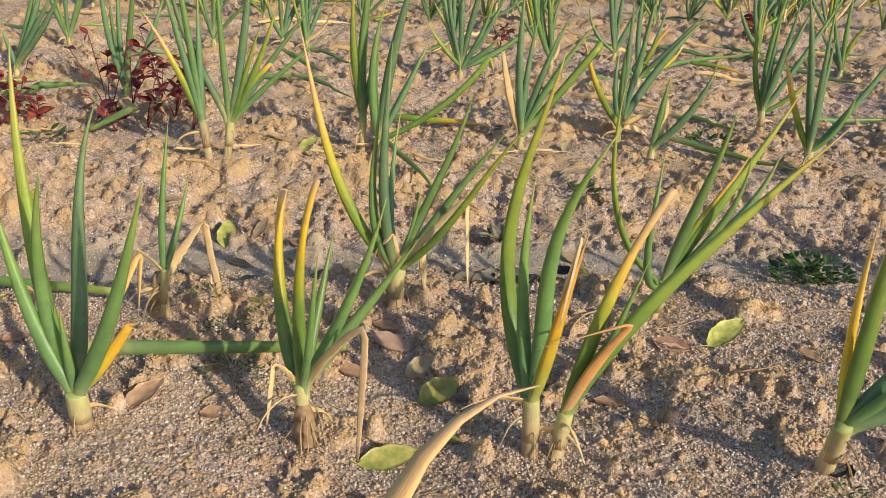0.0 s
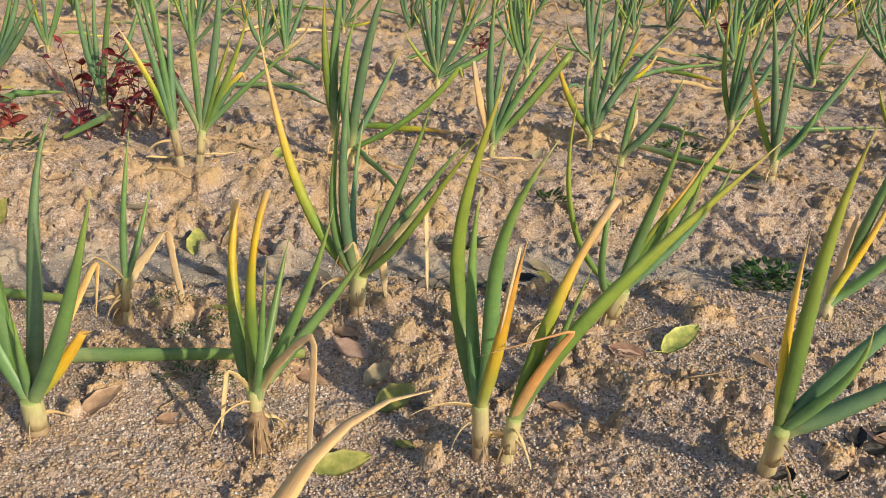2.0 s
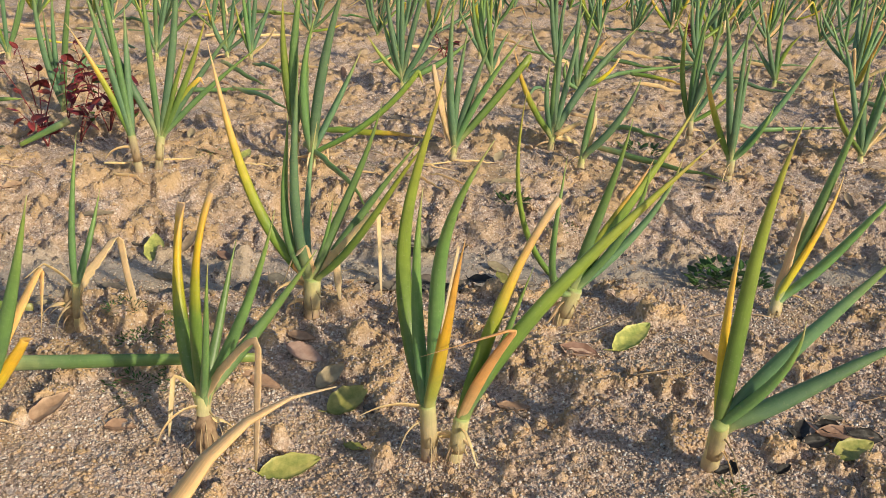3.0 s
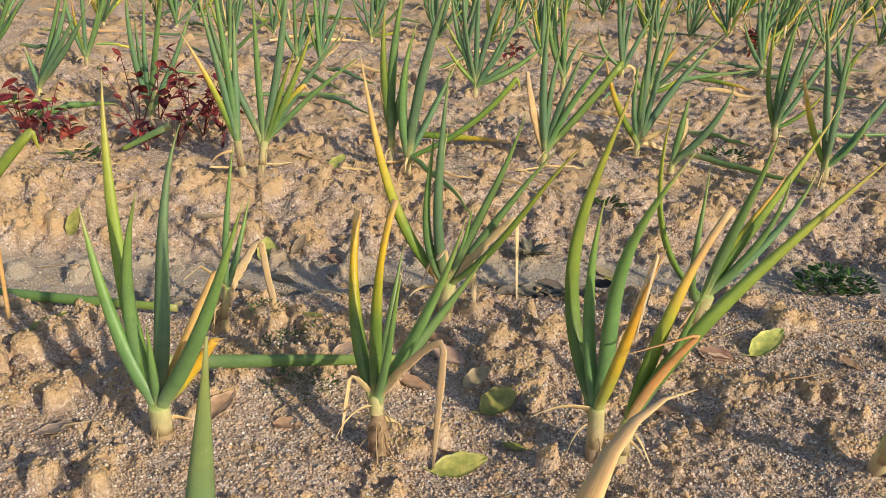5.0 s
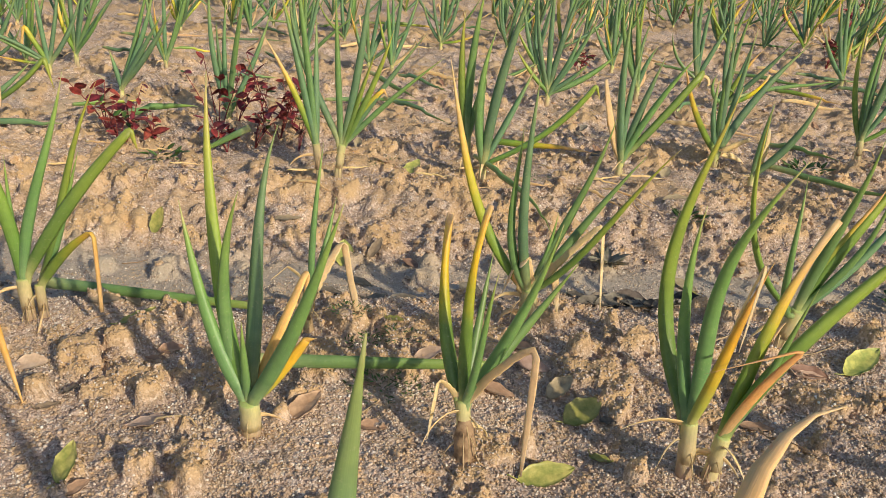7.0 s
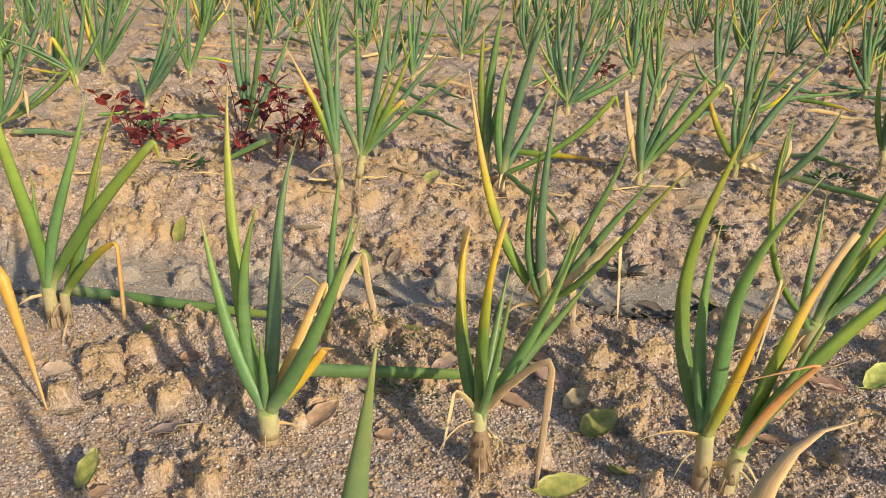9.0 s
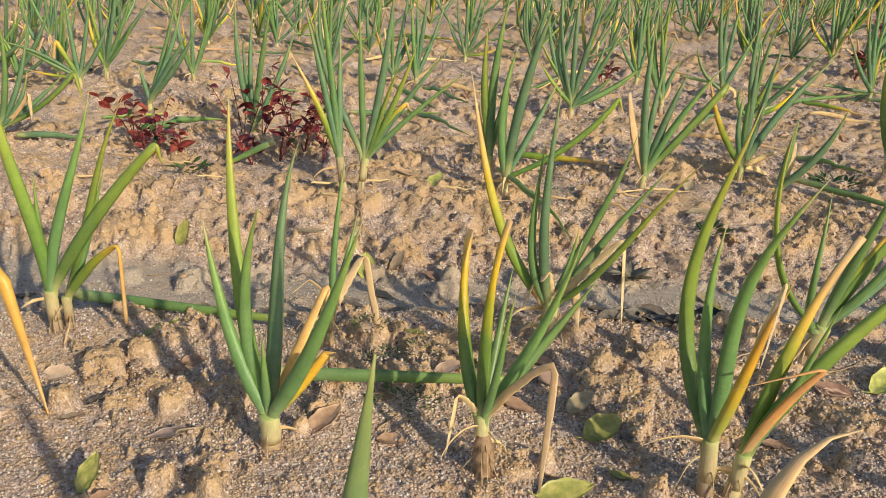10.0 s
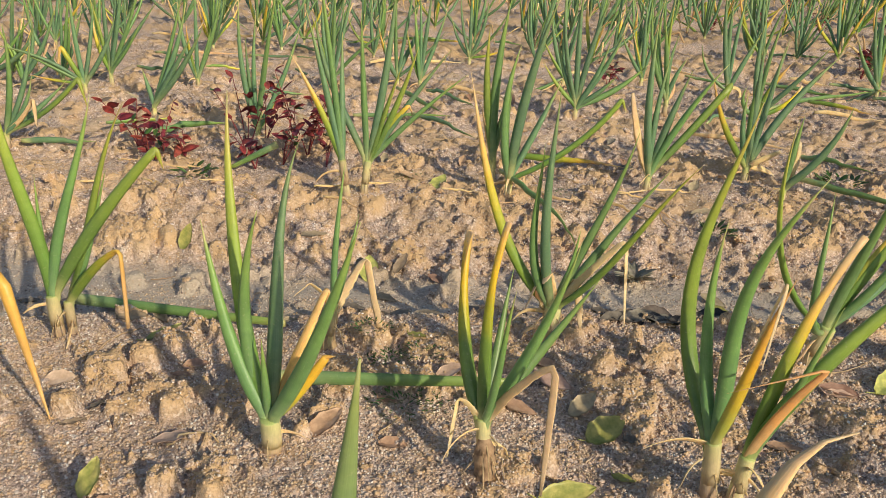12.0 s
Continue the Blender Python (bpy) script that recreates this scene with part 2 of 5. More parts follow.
# where the nearest plants stand: the soil meets each stem's foot
FEET = [(-0.031, 0.935, 0.000), (0.209, 0.966, -0.005), (0.214, 1.288, 0.000), (0.441, 1.006, 0.000), (0.464, 1.009, 0.000), (0.557, 1.330, 0.010), (0.727, 1.028, 0.030), (0.852, 1.380, 0.025), (-0.078, 1.175, 0.003), (-0.453, 1.084, 0.000), (-0.439, 1.095, 0.000), (-0.306, 1.771, 0.020), (-0.284, 1.796, 0.020), (0.833, 2.340, 0.030), (0.881, 2.033, 0.030), (0.235, 0.520, 0.000), (0.360, 0.500, 0.000), (-0.490, 0.905, 0.000)]


LUMPS = [(-0.322, 1.018, 0.031), (-0.288, 1.056, 0.022), (-0.454, 1.427, 0.028), (-0.309, 0.930, 0.018), (-0.181, 0.961, 0.018), (-0.246, 1.159, 0.013), (-0.105, 0.836, 0.020), (-0.043, 0.827, 0.015),
         (-0.018, 1.205, 0.027), (-0.012, 1.568, 0.021), (0.456, 1.405, 0.016), (0.377, 1.269, 0.020), (0.684, 1.342, 0.024), (0.300, 1.222, 0.021), (0.247, 1.310, 0.018), (0.269, 1.015, 0.012),
         (-0.012, 0.965, 0.011), (0.389, 0.991, 0.013), (0.336, 1.317, 0.016), (0.016, 1.237, 0.012), (0.492, 1.362, 0.012),
         (-0.853, 1.554, 0.026), (-0.750, 1.613, 0.024), (-0.621, 1.493, 0.026), (-0.445, 1.393, 0.030), (-0.589, 1.536, 0.022), (-0.558, 1.378, 0.020), (-0.249, 1.758, 0.034), (-0.002, 1.522, 0.026), (-0.138, 1.631, 0.022), (-0.468, 1.813, 0.028), (-0.147, 1.549, 0.020), (0.177, 1.784, 0.026)]


def furrow_bend(u):
    """How far the furrow swings towards the near bed along its length."""
    return 0.10 * (1 - step(-0.15, 0.80, u))


def furrow_at(u, v):
    """How deep in a furrow a place lies, 0 on the beds to 1 on the furrow's floor."""
    w = v + 0.035 * N1(u * 2.1 + 9, v * 0.7 + 3)
    bend = furrow_bend(u)
    first = step(1.31, 1.43, w + bend) * (1 - step(1.60 - 0.8 * bend, 1.80, w))
    k = (w - FIRST_FURROW) / BED_PITCH
    d = (k - np.round(k)) * BED_PITCH
    later = np.where(np.round(k) >= 1, (1 - step(0.05, 0.22, np.abs(d))) * 0.45, 0)
    return np.maximum(first, later)


def crust_at(x, y):
    """Where the rain-beaten crust still stands as flat-topped lumps above the washed grains."""
    wx, wy = x + 0.006 * N3(x * 70, y * 70), y + 0.006 * N4(x * 70, y * 70)
    knob = N5(wx * 17 + 30, wy * 17 + 5) + 0.40 * N6(wx * 47, wy * 47) + 0.25 * N2(wx * 105, wy * 105)
    u, v = to_rows(x, y)
    flat = step(0.47, 0.62, knob + 0.34 * N1(x * 6 + 3, y * 6 + 8) - 0.07 * (1 - step(1.35, 1.5, v)))
    return np.maximum(flat, lumps_at(x, y))


def lumps_at(x, y):
    """The largest blocks of crust, with steep ragged sides."""
    edge = 0.30 * N3(x * 60, y * 60) + 0.12 * N2(x * 130, y * 130)
    out = np.zeros_like(x)
    for lx, ly, lr in LUMPS:
        d = np.sqrt((x - lx) ** 2 + (y - ly) ** 2) / lr
        out = np.maximum(out, 1 - step(0.55, 1.08, d + edge))
    return out


def gravel_at(x, y):
    """Where washed gravel lies thick (1) and where the finer crumbs show (0)."""
    return step(-0.25, 0.35, N2(x * 11 + 3, y * 11) + 0.6 * N3(x * 27, y * 27 + 6))


def ground_z(x, y, fine=1.0):
    u, v = to_rows(np.asarray(x, float), np.asarray(y, float))
    f = furrow_at(u, v)
    x, y = np.asarray(x, float), np.asarray(y, float)
    rough = 1 - 0.72 * np.clip(f * 1.2 - 0.1, 0, 1) * (1 - step(1.55, 1.66, v + 0.8 * furrow_bend(u)) * (1 - step(1.9, 2.0, v)))
    z = 0.012 * step(1.7, 2.1, v) - 0.058 * f + 0.027 * step(0.46, 1.02, u) * (1 - step(1.25, 1.4, v)) * step(-1.0, 0.8, v)
    z = z + 0.007 * N1(x * 9, y * 9) * rough - 0.014 * np.exp(-((x - 0.31) ** 2 + (y - 1.06) ** 2) / 0.008)
    lump = N2(x * 26, y * 26) + 0.55 * N3(x * 55, y * 55) + 0.3 * N4(x * 120, y * 120)
    patch = step(-0.35, 0.45, N1(x * 5 + 40, y * 5 + 7))
    z = z + (0.0042 * step(0.05, 0.80, lump) * (0.30 + 0.70 * patch) - 0.0012 * step(0.2, 0.9, -lump)) * rough * fine
    z = z + crust_at(x, y) * (0.013 + 0.004 * N3(x * 75, y * 75) + 0.0025 * N4(x * 150 + 5, y * 150)) * (0.25 + 0.75 * rough) * fine
    z = z + lumps_at(x, y) * 0.015 * fine
    rill = N5(u * 34 + 2.2 * N1(u * 9, v * 9), v * 7) + 0.5 * N6(u * 80, v * 16)
    bank = step(1.55, 1.63, v + 0.8 * furrow_bend(u)) * (1 - step(1.78, 1.92, v))
    z = z + bank * (0.006 * rill + 0.010 * step(0.25, 0.6, lump) + 0.0035 * N3(x * 90, y * 90) + 0.002 * N4(x * 170, y * 170)) * fine
    back = np.maximum(step(1.9, 2.1, v), 1 - step(-0.2, 0.2, v))
    z = z + back * (0.008 * N2(x * 17 + 8, y * 17) + 0.011 * step(0.28, 0.55, N5(x * 27, y * 27 + 4) + 0.5 * N6(x * 66, y * 66)) + 0.0035 * N3(x * 95, y * 95) + 0.0015 * N4(x * 180, y * 180)) * rough * fine
    z = z + (0.0013 * N3(x * 150, y * 150) + 0.0010 * N4(x * 320, y * 320)) * (0.4 + 0.6 * rough) * fine
    for mx, my, mz in FEET:
        near = np.exp(-((x - mx) ** 2 + (y - my) ** 2) / 0.0011)
        z = z * (1 - near) + (mz + 0.003) * near
    return z


def floor_at(x, y):
    return float(ground_z(np.array([x]), np.array([y]))[0])


def mesh_object(name, verts, faces, mat, parent=None, smooth=True, attributes=()):
    me = bpy.data.meshes.new(name)
    me.from_pydata([tuple(p) for p in verts], [], faces)
    me.materials.append(mat)
    if smooth:
        me.polygons.foreach_set("use_smooth", [True] * len(me.polygons))
    for key, values in attributes:
        me.attributes.new(key, "FLOAT", "POINT").data.foreach_set("value", np.asarray(values, dtype=np.float32))
    me.update()
    ob = new(name, me)
    if parent:
        ob.parent = parent
    return ob


def silt_at(x, y):
    """How far washed silt covers the soil, 0 to 1."""
    u, v = to_rows(x, y)
    bank = step(1.56, 1.68, v + 0.8 * furrow_bend(u)) * (1 - step(1.8, 1.9, v))
    return np.clip(furrow_at(u, v) * 1.6 - 0.55 + 0.35 * N2(x * 14, y * 14), 0, 1) * (1 - bank)


def build_ground():
    near = np.concatenate([np.arange(0.52, 0.80, 0.0050), np.arange(0.80, 1.35, 0.0034), np.arange(1.35, 2.1, 0.0042), np.arange(2.1, 3.1, 0.0058), np.arange(3.1, 4.2, 0.011), np.arange(4.2, 7.0, 0.035)])
    vs = np.concatenate([[-1500, -300, -60, -15, -5, -2.5, -1.6], np.arange(-1.1, 0.51, 0.023), near, [7.3, 8, 9.5, 12, 18, 30, 60, 150, 400, 1500]])
    core = np.linspace(-1, 1, 430)
    wide = np.concatenate([np.linspace(1.015, 2.1, 44), [2.4, 3, 4, 8, 20, 60, 200, 600]])
    ss = np.concatenate([-wide[::-1], core, wide])
    half = 0.62 * np.clip(vs - 0.05, 0.5, 9.0) + 0.22
    mid = 0.62 - 0.12 * np.clip(vs, 0, 9.0)
    u = mid[:, None] + half[:, None] * ss[None, :]
    v = np.repeat(vs[:, None], len(ss), 1)
    x, y = from_rows(u, v)
    size = np.maximum(np.gradient(vs)[:, None], half[:, None] * np.gradient(ss)[None, :])
    fine = 1 - step(0.03, 0.10, size)
    z = ground_z(x, y, fine)
    z = np.where(np.abs(v) > 9, 0.01, z)
    verts = np.stack([x, y, z], -1).reshape(-1, 3)
    rows, cols = v.shape
    idx = np.arange(rows * cols).reshape(rows, cols)
    faces = np.stack([idx[:-1, :-1], idx[:-1, 1:], idx[1:, 1:], idx[1:, :-1]], -1).reshape(-1, 4).tolist()
    behind = step(1.55, 1.75, v) * step(0.0, 0.5, N1(x * 8 + 4, y * 8) + 0.6 * N2(x * 23, y * 23))
    crust = np.maximum(crust_at(x, y), 0.75 * behind)
    silt = silt_at(x, y)
    ob = mesh_object("ground", verts, faces, SOIL, attributes=[("silt", silt.ravel()), ("crust", crust.ravel())])
    tagged(ob, "sandy tan farm soil with crusted lumps and a silted furrow", "soil", kind="structure")


build_ground()


# ---- onion plants ----
def growth(foot, az0, az1, l0, lm, l1, length, n=18):
    """The run of a leaf from its foot: heading az0 to az1, lean from upright l0 at the foot, lm halfway, l1 at the tip (degrees)."""
    pts = [Vector(foot)]
    for k in range(n):
        t = (k + 0.5) / n
        a = radians(az0 + (az1 - az0) * t)
        q = radians(l0 * (1 - t) * (1 - 2 * t) + lm * 4 * t * (1 - t) + l1 * t * (2 * t - 1))
        pts.append(pts[-1] + Vector((math.sin(q) * math.cos(a), math.sin(q) * math.sin(a), math.cos(q))) * (length / n))
    return pts


def folded(pts, length, lean, az, n=9):
    """Carries a withered leaf on past its fold, where it hangs over."""
    last = (pts[-1] - pts[-2]).normalized()
    a, q = radians(az), radians(lean)
    hang = Vector((math.sin(q) * math.cos(a), math.sin(q) * math.sin(a), math.cos(q)))
    out = list(pts)
    for k in range(n):
        t = min(1, (k + 0.6) / 2.6)
        d = (last * (1 - t) + hang * t).normalized()
        out.append(out[-1] + d * (length / n) * (0.5 if k < 2 else 1.15))
    return out


def sweep(name, pts, widths, flat, mat, parent, sides=8, twist=0.0, crinkle=0.0, spin=0.0):
    """A closed tube along pts. widths: across; flat: its depth as a share of the width."""
    verts, faces, along, around = [], [], [], []
    total = len(pts) - 1
    side = None
    rnd = random.Random(len(pts) * 7919 + int(pts[-1].x * 1e4) * 31 + int(pts[-1].z * 1e4))
    for k, p in enumerate(pts):
        d = (pts[min(k + 1, total)] - pts[max(k - 1, 0)]).normalized()
        if side is None:
            side = d.cross(Vector((math.sin(spin), math.cos(spin), 0.05))).normalized()
        side = (side - d * side.dot(d)).normalized()
        other = d.cross(side)
        tw = twist * k / total
        sx, sy = side * math.cos(tw) + other * math.sin(tw), other * math.cos(tw) - side * math.sin(tw)
        r = widths[k] / 2
        for j in range(sides):
            a = 2 * math.pi * j / sides
            c = 1 + crinkle * (rnd.random() - 0.5) * 2
            verts.append(p + sx * (r * math.cos(a) * c) + sy * (r * flat * math.sin(a) * (1 if crinkle == 0 else c)))
            along.append(k / total)
            around.append(abs(j / sides * 2 - 1))
    for k in range(total):
        for j in range(sides):
            a, b = k * sides + j, k * sides + (j + 1) % sides
            faces.append((a, b, b + sides, a + sides))
    faces.append(tuple(range(sides))[::-1])
    faces.append(tuple(total * sides + j for j in range(sides)))
    return mesh_object(name, verts, faces, mat, parent, attributes=[("along", along), ("around", around)])


def leaf_widths(w, n, blunt=False, full=0.30):
    out = []
    for k in range(n + 1):
        t = k / n
        foot = 0.70 + 0.30 * min(1, t / 0.22)
        taper = 1 - max(0, (t - full) / (1 - full)) ** 1.55
        out.append(w * foot * (max(taper, 0.52) if blunt else max(taper, 0.05)))
    return out


KINDS = {"g": ("leaf", GREEN, "green hollow leaf"), "j": ("leaf", BLUISH, "blue-green waxy hollow leaf"), "y": ("leaf", LIME, "yellow-green hollow leaf"), "o": ("leaf", GOLD, "leaf yellowing to a dry tip"),
         "b": ("leaf", BLUNT, "green leaf with a blunt orange top"), "p": ("leaf", GOLD, "yellowing leaf with a blunt tan end"), "q": ("leaf", ORANGE, "orange dying leaf"), "t": ("dry_leaf", RUST, "withered orange-tan tubular leaf"), "d": ("dry_leaf", DRY, "withered tan leaf")}
PLANT_LABEL = "spring onion with green and yellowing leaves in sandy soil"


def onion(base, collar, leaves, label=PLANT_LABEL, stem=19, clump=0.0, strands=0, group="onions in the field", sides=8, n=18, full=0.30):
    """One spring onion. leaves: kind, width in mm, heading at foot and tip, lean at foot, halfway and tip, length; then, for a withered one, its fold."""
    root = new("spring_onion")
    root.location = base
    tagged(root, label, "onion plant", group)
    c = Vector(collar)
    rnd = random.Random(int(base[0] * 1e4) + int(base[1] * 1e4) * 7)
    low = Vector((c.x * 0.1, c.y * 0.1, -0.012))
    pts = [low.lerp(c * 1.12, k / 7) for k in range(8)]
    w = stem / 1000
    lower = [w * q for q in (0.90, 0.96, 0.90, 0.84, 0.80, 0.78, 0.72, 0.45)]
    sweep("stem", pts, lower, 0.92, STEM, root, sides + 2)
    if sides == 8:
        # the papery outer sheath, open on one side above
        ring = [c.lerp(c * 1.12, k / 5) if k > 2 else low.lerp(c, 0.45 + 0.18 * k) for k in range(6)]
        sweep("sheath", [q + Vector((0.0012, -0.0012, 0)) for q in ring], [w * q for q in (0.90, 0.90, 0.89, 0.87, 0.83, 0.76)], 0.94, SHEATH, root, 10, 0.6, 0.035)["label"] = "pale papery sheath"
    for kind, wide, az0, az1, l0, lm, l1, length, *fold in leaves:
        name, mat, text = KINDS[kind]
        a = radians(az0)
        foot = c * 0.62 + Vector((math.cos(a), math.sin(a), 0)) * (w * 0.16)
        run = growth(c, az0, az1, l0, lm, l1, length, n)
        run = [foot, foot.lerp(run[0], 0.6)] + run[1:] if len(run) > 2 else run
        if fold:
            run = folded(run, *fold[0])
        m = len(run) - 1
        if kind == "d":
            ws = [wide / 1000 * (0.75 + 0.25 * min(1, 4 * k / m)) * max(0.10, 1 - (k / m) ** 3 * 0.65) for k in range(m + 1)]
            if fold:
                # pinched at the fold, then a flat strip that runs out to a point
                bend = 1 - 9 / m
                ws = [wide / 1000 * (1.15 - 0.5 * k / m / bend if k / m < bend else 0.62 + 0.35 * min(1, 4 * (k / m - bend)) - 0.75 * ((k / m - bend) / (1 - bend)) ** 2.2) for k in range(m + 1)]
            ob = sweep(name, run, [max(q, 0.0008) * 1.3 for q in ws], 0.16, mat, root, sides, rnd.uniform(-1.0, 1.0), 0.18, rnd.uniform(-0.5, 0.5))
        else:
            ob = sweep(name, run, leaf_widths(wide / 1000, m, kind in "bp", full), 0.45 if kind == "t" else 0.80 if kind in "gj" else 0.68, mat, root, sides, rnd.uniform(-0.5, 0.5), 0.0, rnd.uniform(-0.8, 0.8))
        ob["label"] = text
    if clump:
        prof = [0.036, 0.028, 0.027, 0.022, 0.024, 0.020, 0.022, 0.019, 0.021, 0.017, 0.012]
        sweep("root_clump", [Vector((0, 0, -0.012)).lerp(Vector((c.x * 0.4, c.y * 0.4, clump)), k / 10) for k in range(11)], prof, 0.9, ROOTS, root, 16, 0.5, 0.24)["label"] = "soil-caked roots"
    for k in range(strands // 2):
        a = rnd.uniform(150, 390)
        run = growth(c * rnd.uniform(0.4, 0.95), a, a + rnd.uniform(-60, 60), rnd.uniform(30, 70), rnd.uniform(100, 140), rnd.uniform(120, 165), rnd.uniform(0.04, 0.075), 9)
        sweep("husk", run, [0.007 * (1 - 0.8 * (q / 9) ** 2) for q in range(10)], 0.22, DRY, root, 6, rnd.uniform(-3, 3), 0.25)["label"] = "papery dry husk"
    for k in range(strands):
        a = rnd.uniform(3.4, 6.6)
        top = c * rnd.uniform(0.35, 0.9) + Vector((math.cos(a), math.sin(a), 0)) * 0.006
        run = growth(top, math.degrees(a), math.degrees(a) + rnd.uniform(-40, 40), rnd.uniform(80, 120), rnd.uniform(148, 170), rnd.uniform(120, 175), min(0.11, top.z * rnd.uniform(1.0, 1.5)), 8)
        sweep("dry_strand", run, [0.003 - 0.0022 * q / 8 for q in range(9)], 0.35, STRAW, root, 5, 2.0)
    return root


# ---- the nearest plants, one by one ----
onion((-0.031, 0.935, 0.000), (0.003, -0.008, 0.044), [
    ("g", 17, 175, 145, 36, 19, 17, 0.236),
    ("y", 19, 158, 101, 26, 13, 18, 0.363),
    ("g", 16, 337, 331, -33, 4, 30, 0.262),
    ("j", 19, 103, 83, 34, 13, 42, 0.312),
    ("g", 18, 348, 342, 37, 26, 23, 0.294),
    ("g", 11, 210, 210, 3, 1, -0, 0.103),
    ("q", 16, 6, 6, 42, 38, 33, 0.112, (0.014, 70, 350)),
    ("t", 15, 72, 76, 36, 40, 43, 0.155, (0.078, 168, 260)),
], "tall spring onion with upright green leaves and one orange withered leaf", strands=2, stem=26)
onion((0.209, 0.966, -0.005), (-0.008, 0.011, 0.063), [
    ("b", 16, 151, 84, 33, 20, 25, 0.211),
    ("b", 16, 75, 67, 2, 5, 32, 0.226),
    ("g", 9, 314, 319, 29, 13, 18, 0.186),
    ("g", 11, 91, 82, 48, 32, 32, 0.175),
    ("g", 15, 1, -3, 28, 23, 14, 0.240),
    ("g", 14, 57, 20, 52, 42, 33, 0.201),
    ("d", 9, 340, 340, 32, 37, 48, 0.118, (0.15, 174, 250)),
    ("d", 8, 195, 195, 25, 35, 48, 0.035, (0.08, 172, 200)),
], "spring onion with two blunt orange-topped leaves and soil-caked roots", clump=0.05, strands=5, stem=18)
onion((0.214, 1.288, 0.000), (0.006, -0.007, 0.059), [
    ("o", 15, 186, 184, 47, 17, 11, 0.351),
    ("j", 14, 242, 236, 23, -1, -6, 0.312),
    ("g", 13, 210, 203, 38, -0, -2, 0.244),
    ("j", 11, 120, 83, 50, 36, 27, 0.240),
    ("g", 14, 14, 12, 19, 23, 13, 0.271),
    ("g", 13, 38, 13, 40, 37, 39, 0.248),
    ("y", 13, 345, 347, 52, 33, 40, 0.300),
    ("d", 10, 5, 5, 33, 39, 41, 0.133, (0.125, 172, 300)),
    ("d", 14, 206, 205, 49, 13, -19, 0.069, (0.075, 160, 200)),
    ("g", 9, 7, 7, 22, 14, 8, 0.128),
    ("d", 12, 20, 25, 20, 30, 60, 0.050, (0.07, 160, 300)),
    ("d", 13, 255, 250, 10, 14, 20, 0.060, (0.02, 120, 250)),
], "bushy spring onion with spreading leaves and a long yellow leaf", clump=0.034, strands=5, stem=26)
onion((0.441, 1.006, 0.000), (-0.005, -0.003, 0.065), [
    ("y", 19, 117, 173, 61, -5, -12, 0.374),
    ("g", 15, 122, 133, 28, 6, -12, 0.239),
    ("g", 17, 238, 348, -19, 15, 30, 0.317),
    ("q", 16, 305, 295, 23, 18, 27, 0.235),
    ("d", 3, 300, 296, 22, 17, 24, 0.222, (0.085, 168, 230)),
    ("d", 10, 190, 205, 62, 96, 118, 0.075),
], "stout spring onion with broad curving leaves and a yellowing tall leaf", strands=4, stem=20)
onion((0.464, 1.009, 0.000), (0.006, -0.001, 0.052), [
    ("p", 16, 48, 35, 18, 23, 38, 0.254),
    ("y", 19, 12, 22, 20, 40, 46, 0.385),
    ("t", 13, 325, 328, 18, 25, 32, 0.140, (0.095, 108, 195)),
    ("g", 9, 7, 2, 30, 17, 17, 0.192),
], "leaning spring onion with an orange leaf and a withered bent one", strands=3, stem=19)
onion((0.557, 1.330, 0.010), (0.018, -0.005, 0.055), [
    ("g", 16, 316, 322, 10, 17, 8, 0.263),
    ("y", 16, 15, 37, 22, 33, 30, 0.309),
    ("o", 14, 21, 22, 12, 31, 25, 0.208),
    ("j", 13, 24, 22, 49, 39, 10, 0.240),
    ("y", 12, 206, 197, 58, 13, -8, 0.314),
    ("g", 11, 242, 264, 90, 3, -30, 0.246),
    ("g", 12, 357, 357, 36, 26, -2, 0.209),
], "bushy spring onion leaning over beside the furrow", strands=5, stem=26)
onion((0.727, 1.028, 0.030), (-0.008, -0.041, 0.068), [
    ("q", 10, 112, 111, 15, 5, -4, 0.202),
    ("y", 16, 350, 350, 2, 2, 13, 0.299),
    ("j", 17, 7, 7, 26, 36, 35, 0.246),
    ("j", 17, 8, 9, 64, 54, 64, 0.207),
    ("g", 12, 338, 335, 31, 27, -5, 0.144),
], "spring onion with a yellow upright leaf and dark sprawling leaves", strands=2, stem=20)
onion((0.852, 1.380, 0.025), (0.008, 0.028, 0.021), [
    ("q", 15, 356, 356, 16, 17, 3, 0.201),
    ("g", 15, 8, 8, 12, 12, 7, 0.329),
    ("g", 16, 5, 9, 50, 34, 39, 0.241),
    ("d", 10, 355, 355, 2, 6, 4, 0.136),
], "spring onion with a golden leaf beside the furrow", strands=2, stem=19)
onion((-0.078, 1.175, 0.003), (0.022, -0.016, 0.070), [
    ("g", 10, 80, 79, 1, 12, 17, 0.202),
    ("g", 9, 74, 77, 32, 27, 22, 0.132),
    ("d", 12, 86, 88, 70, 69, 68, 0.095, (0.135, 153, 314)),
    ("d", 6, 230, 230, 24, 36, 49, 0.053, (0.03, 120, 230)),
], "small thin spring onion with a drooping withered leaf", clump=0.066, strands=4, stem=11)
onion((-0.453, 1.084, 0.000), (-0.002, 0.000, 0.058), [
    ("y", 19, 47, 47, 2, -9, 14, 0.369),
    ("g", 18, 19, 19, 7, 21, 15, 0.307),
    ("y", 18, 16, 17, 30, 38, 45, 0.277, (0.03, 165, 10)),
    ("g", 9, 40, 40, -1, 1, 4, 0.182),
], "spring onion with broad curved leaves and a dry-tipped one", strands=3, stem=21)
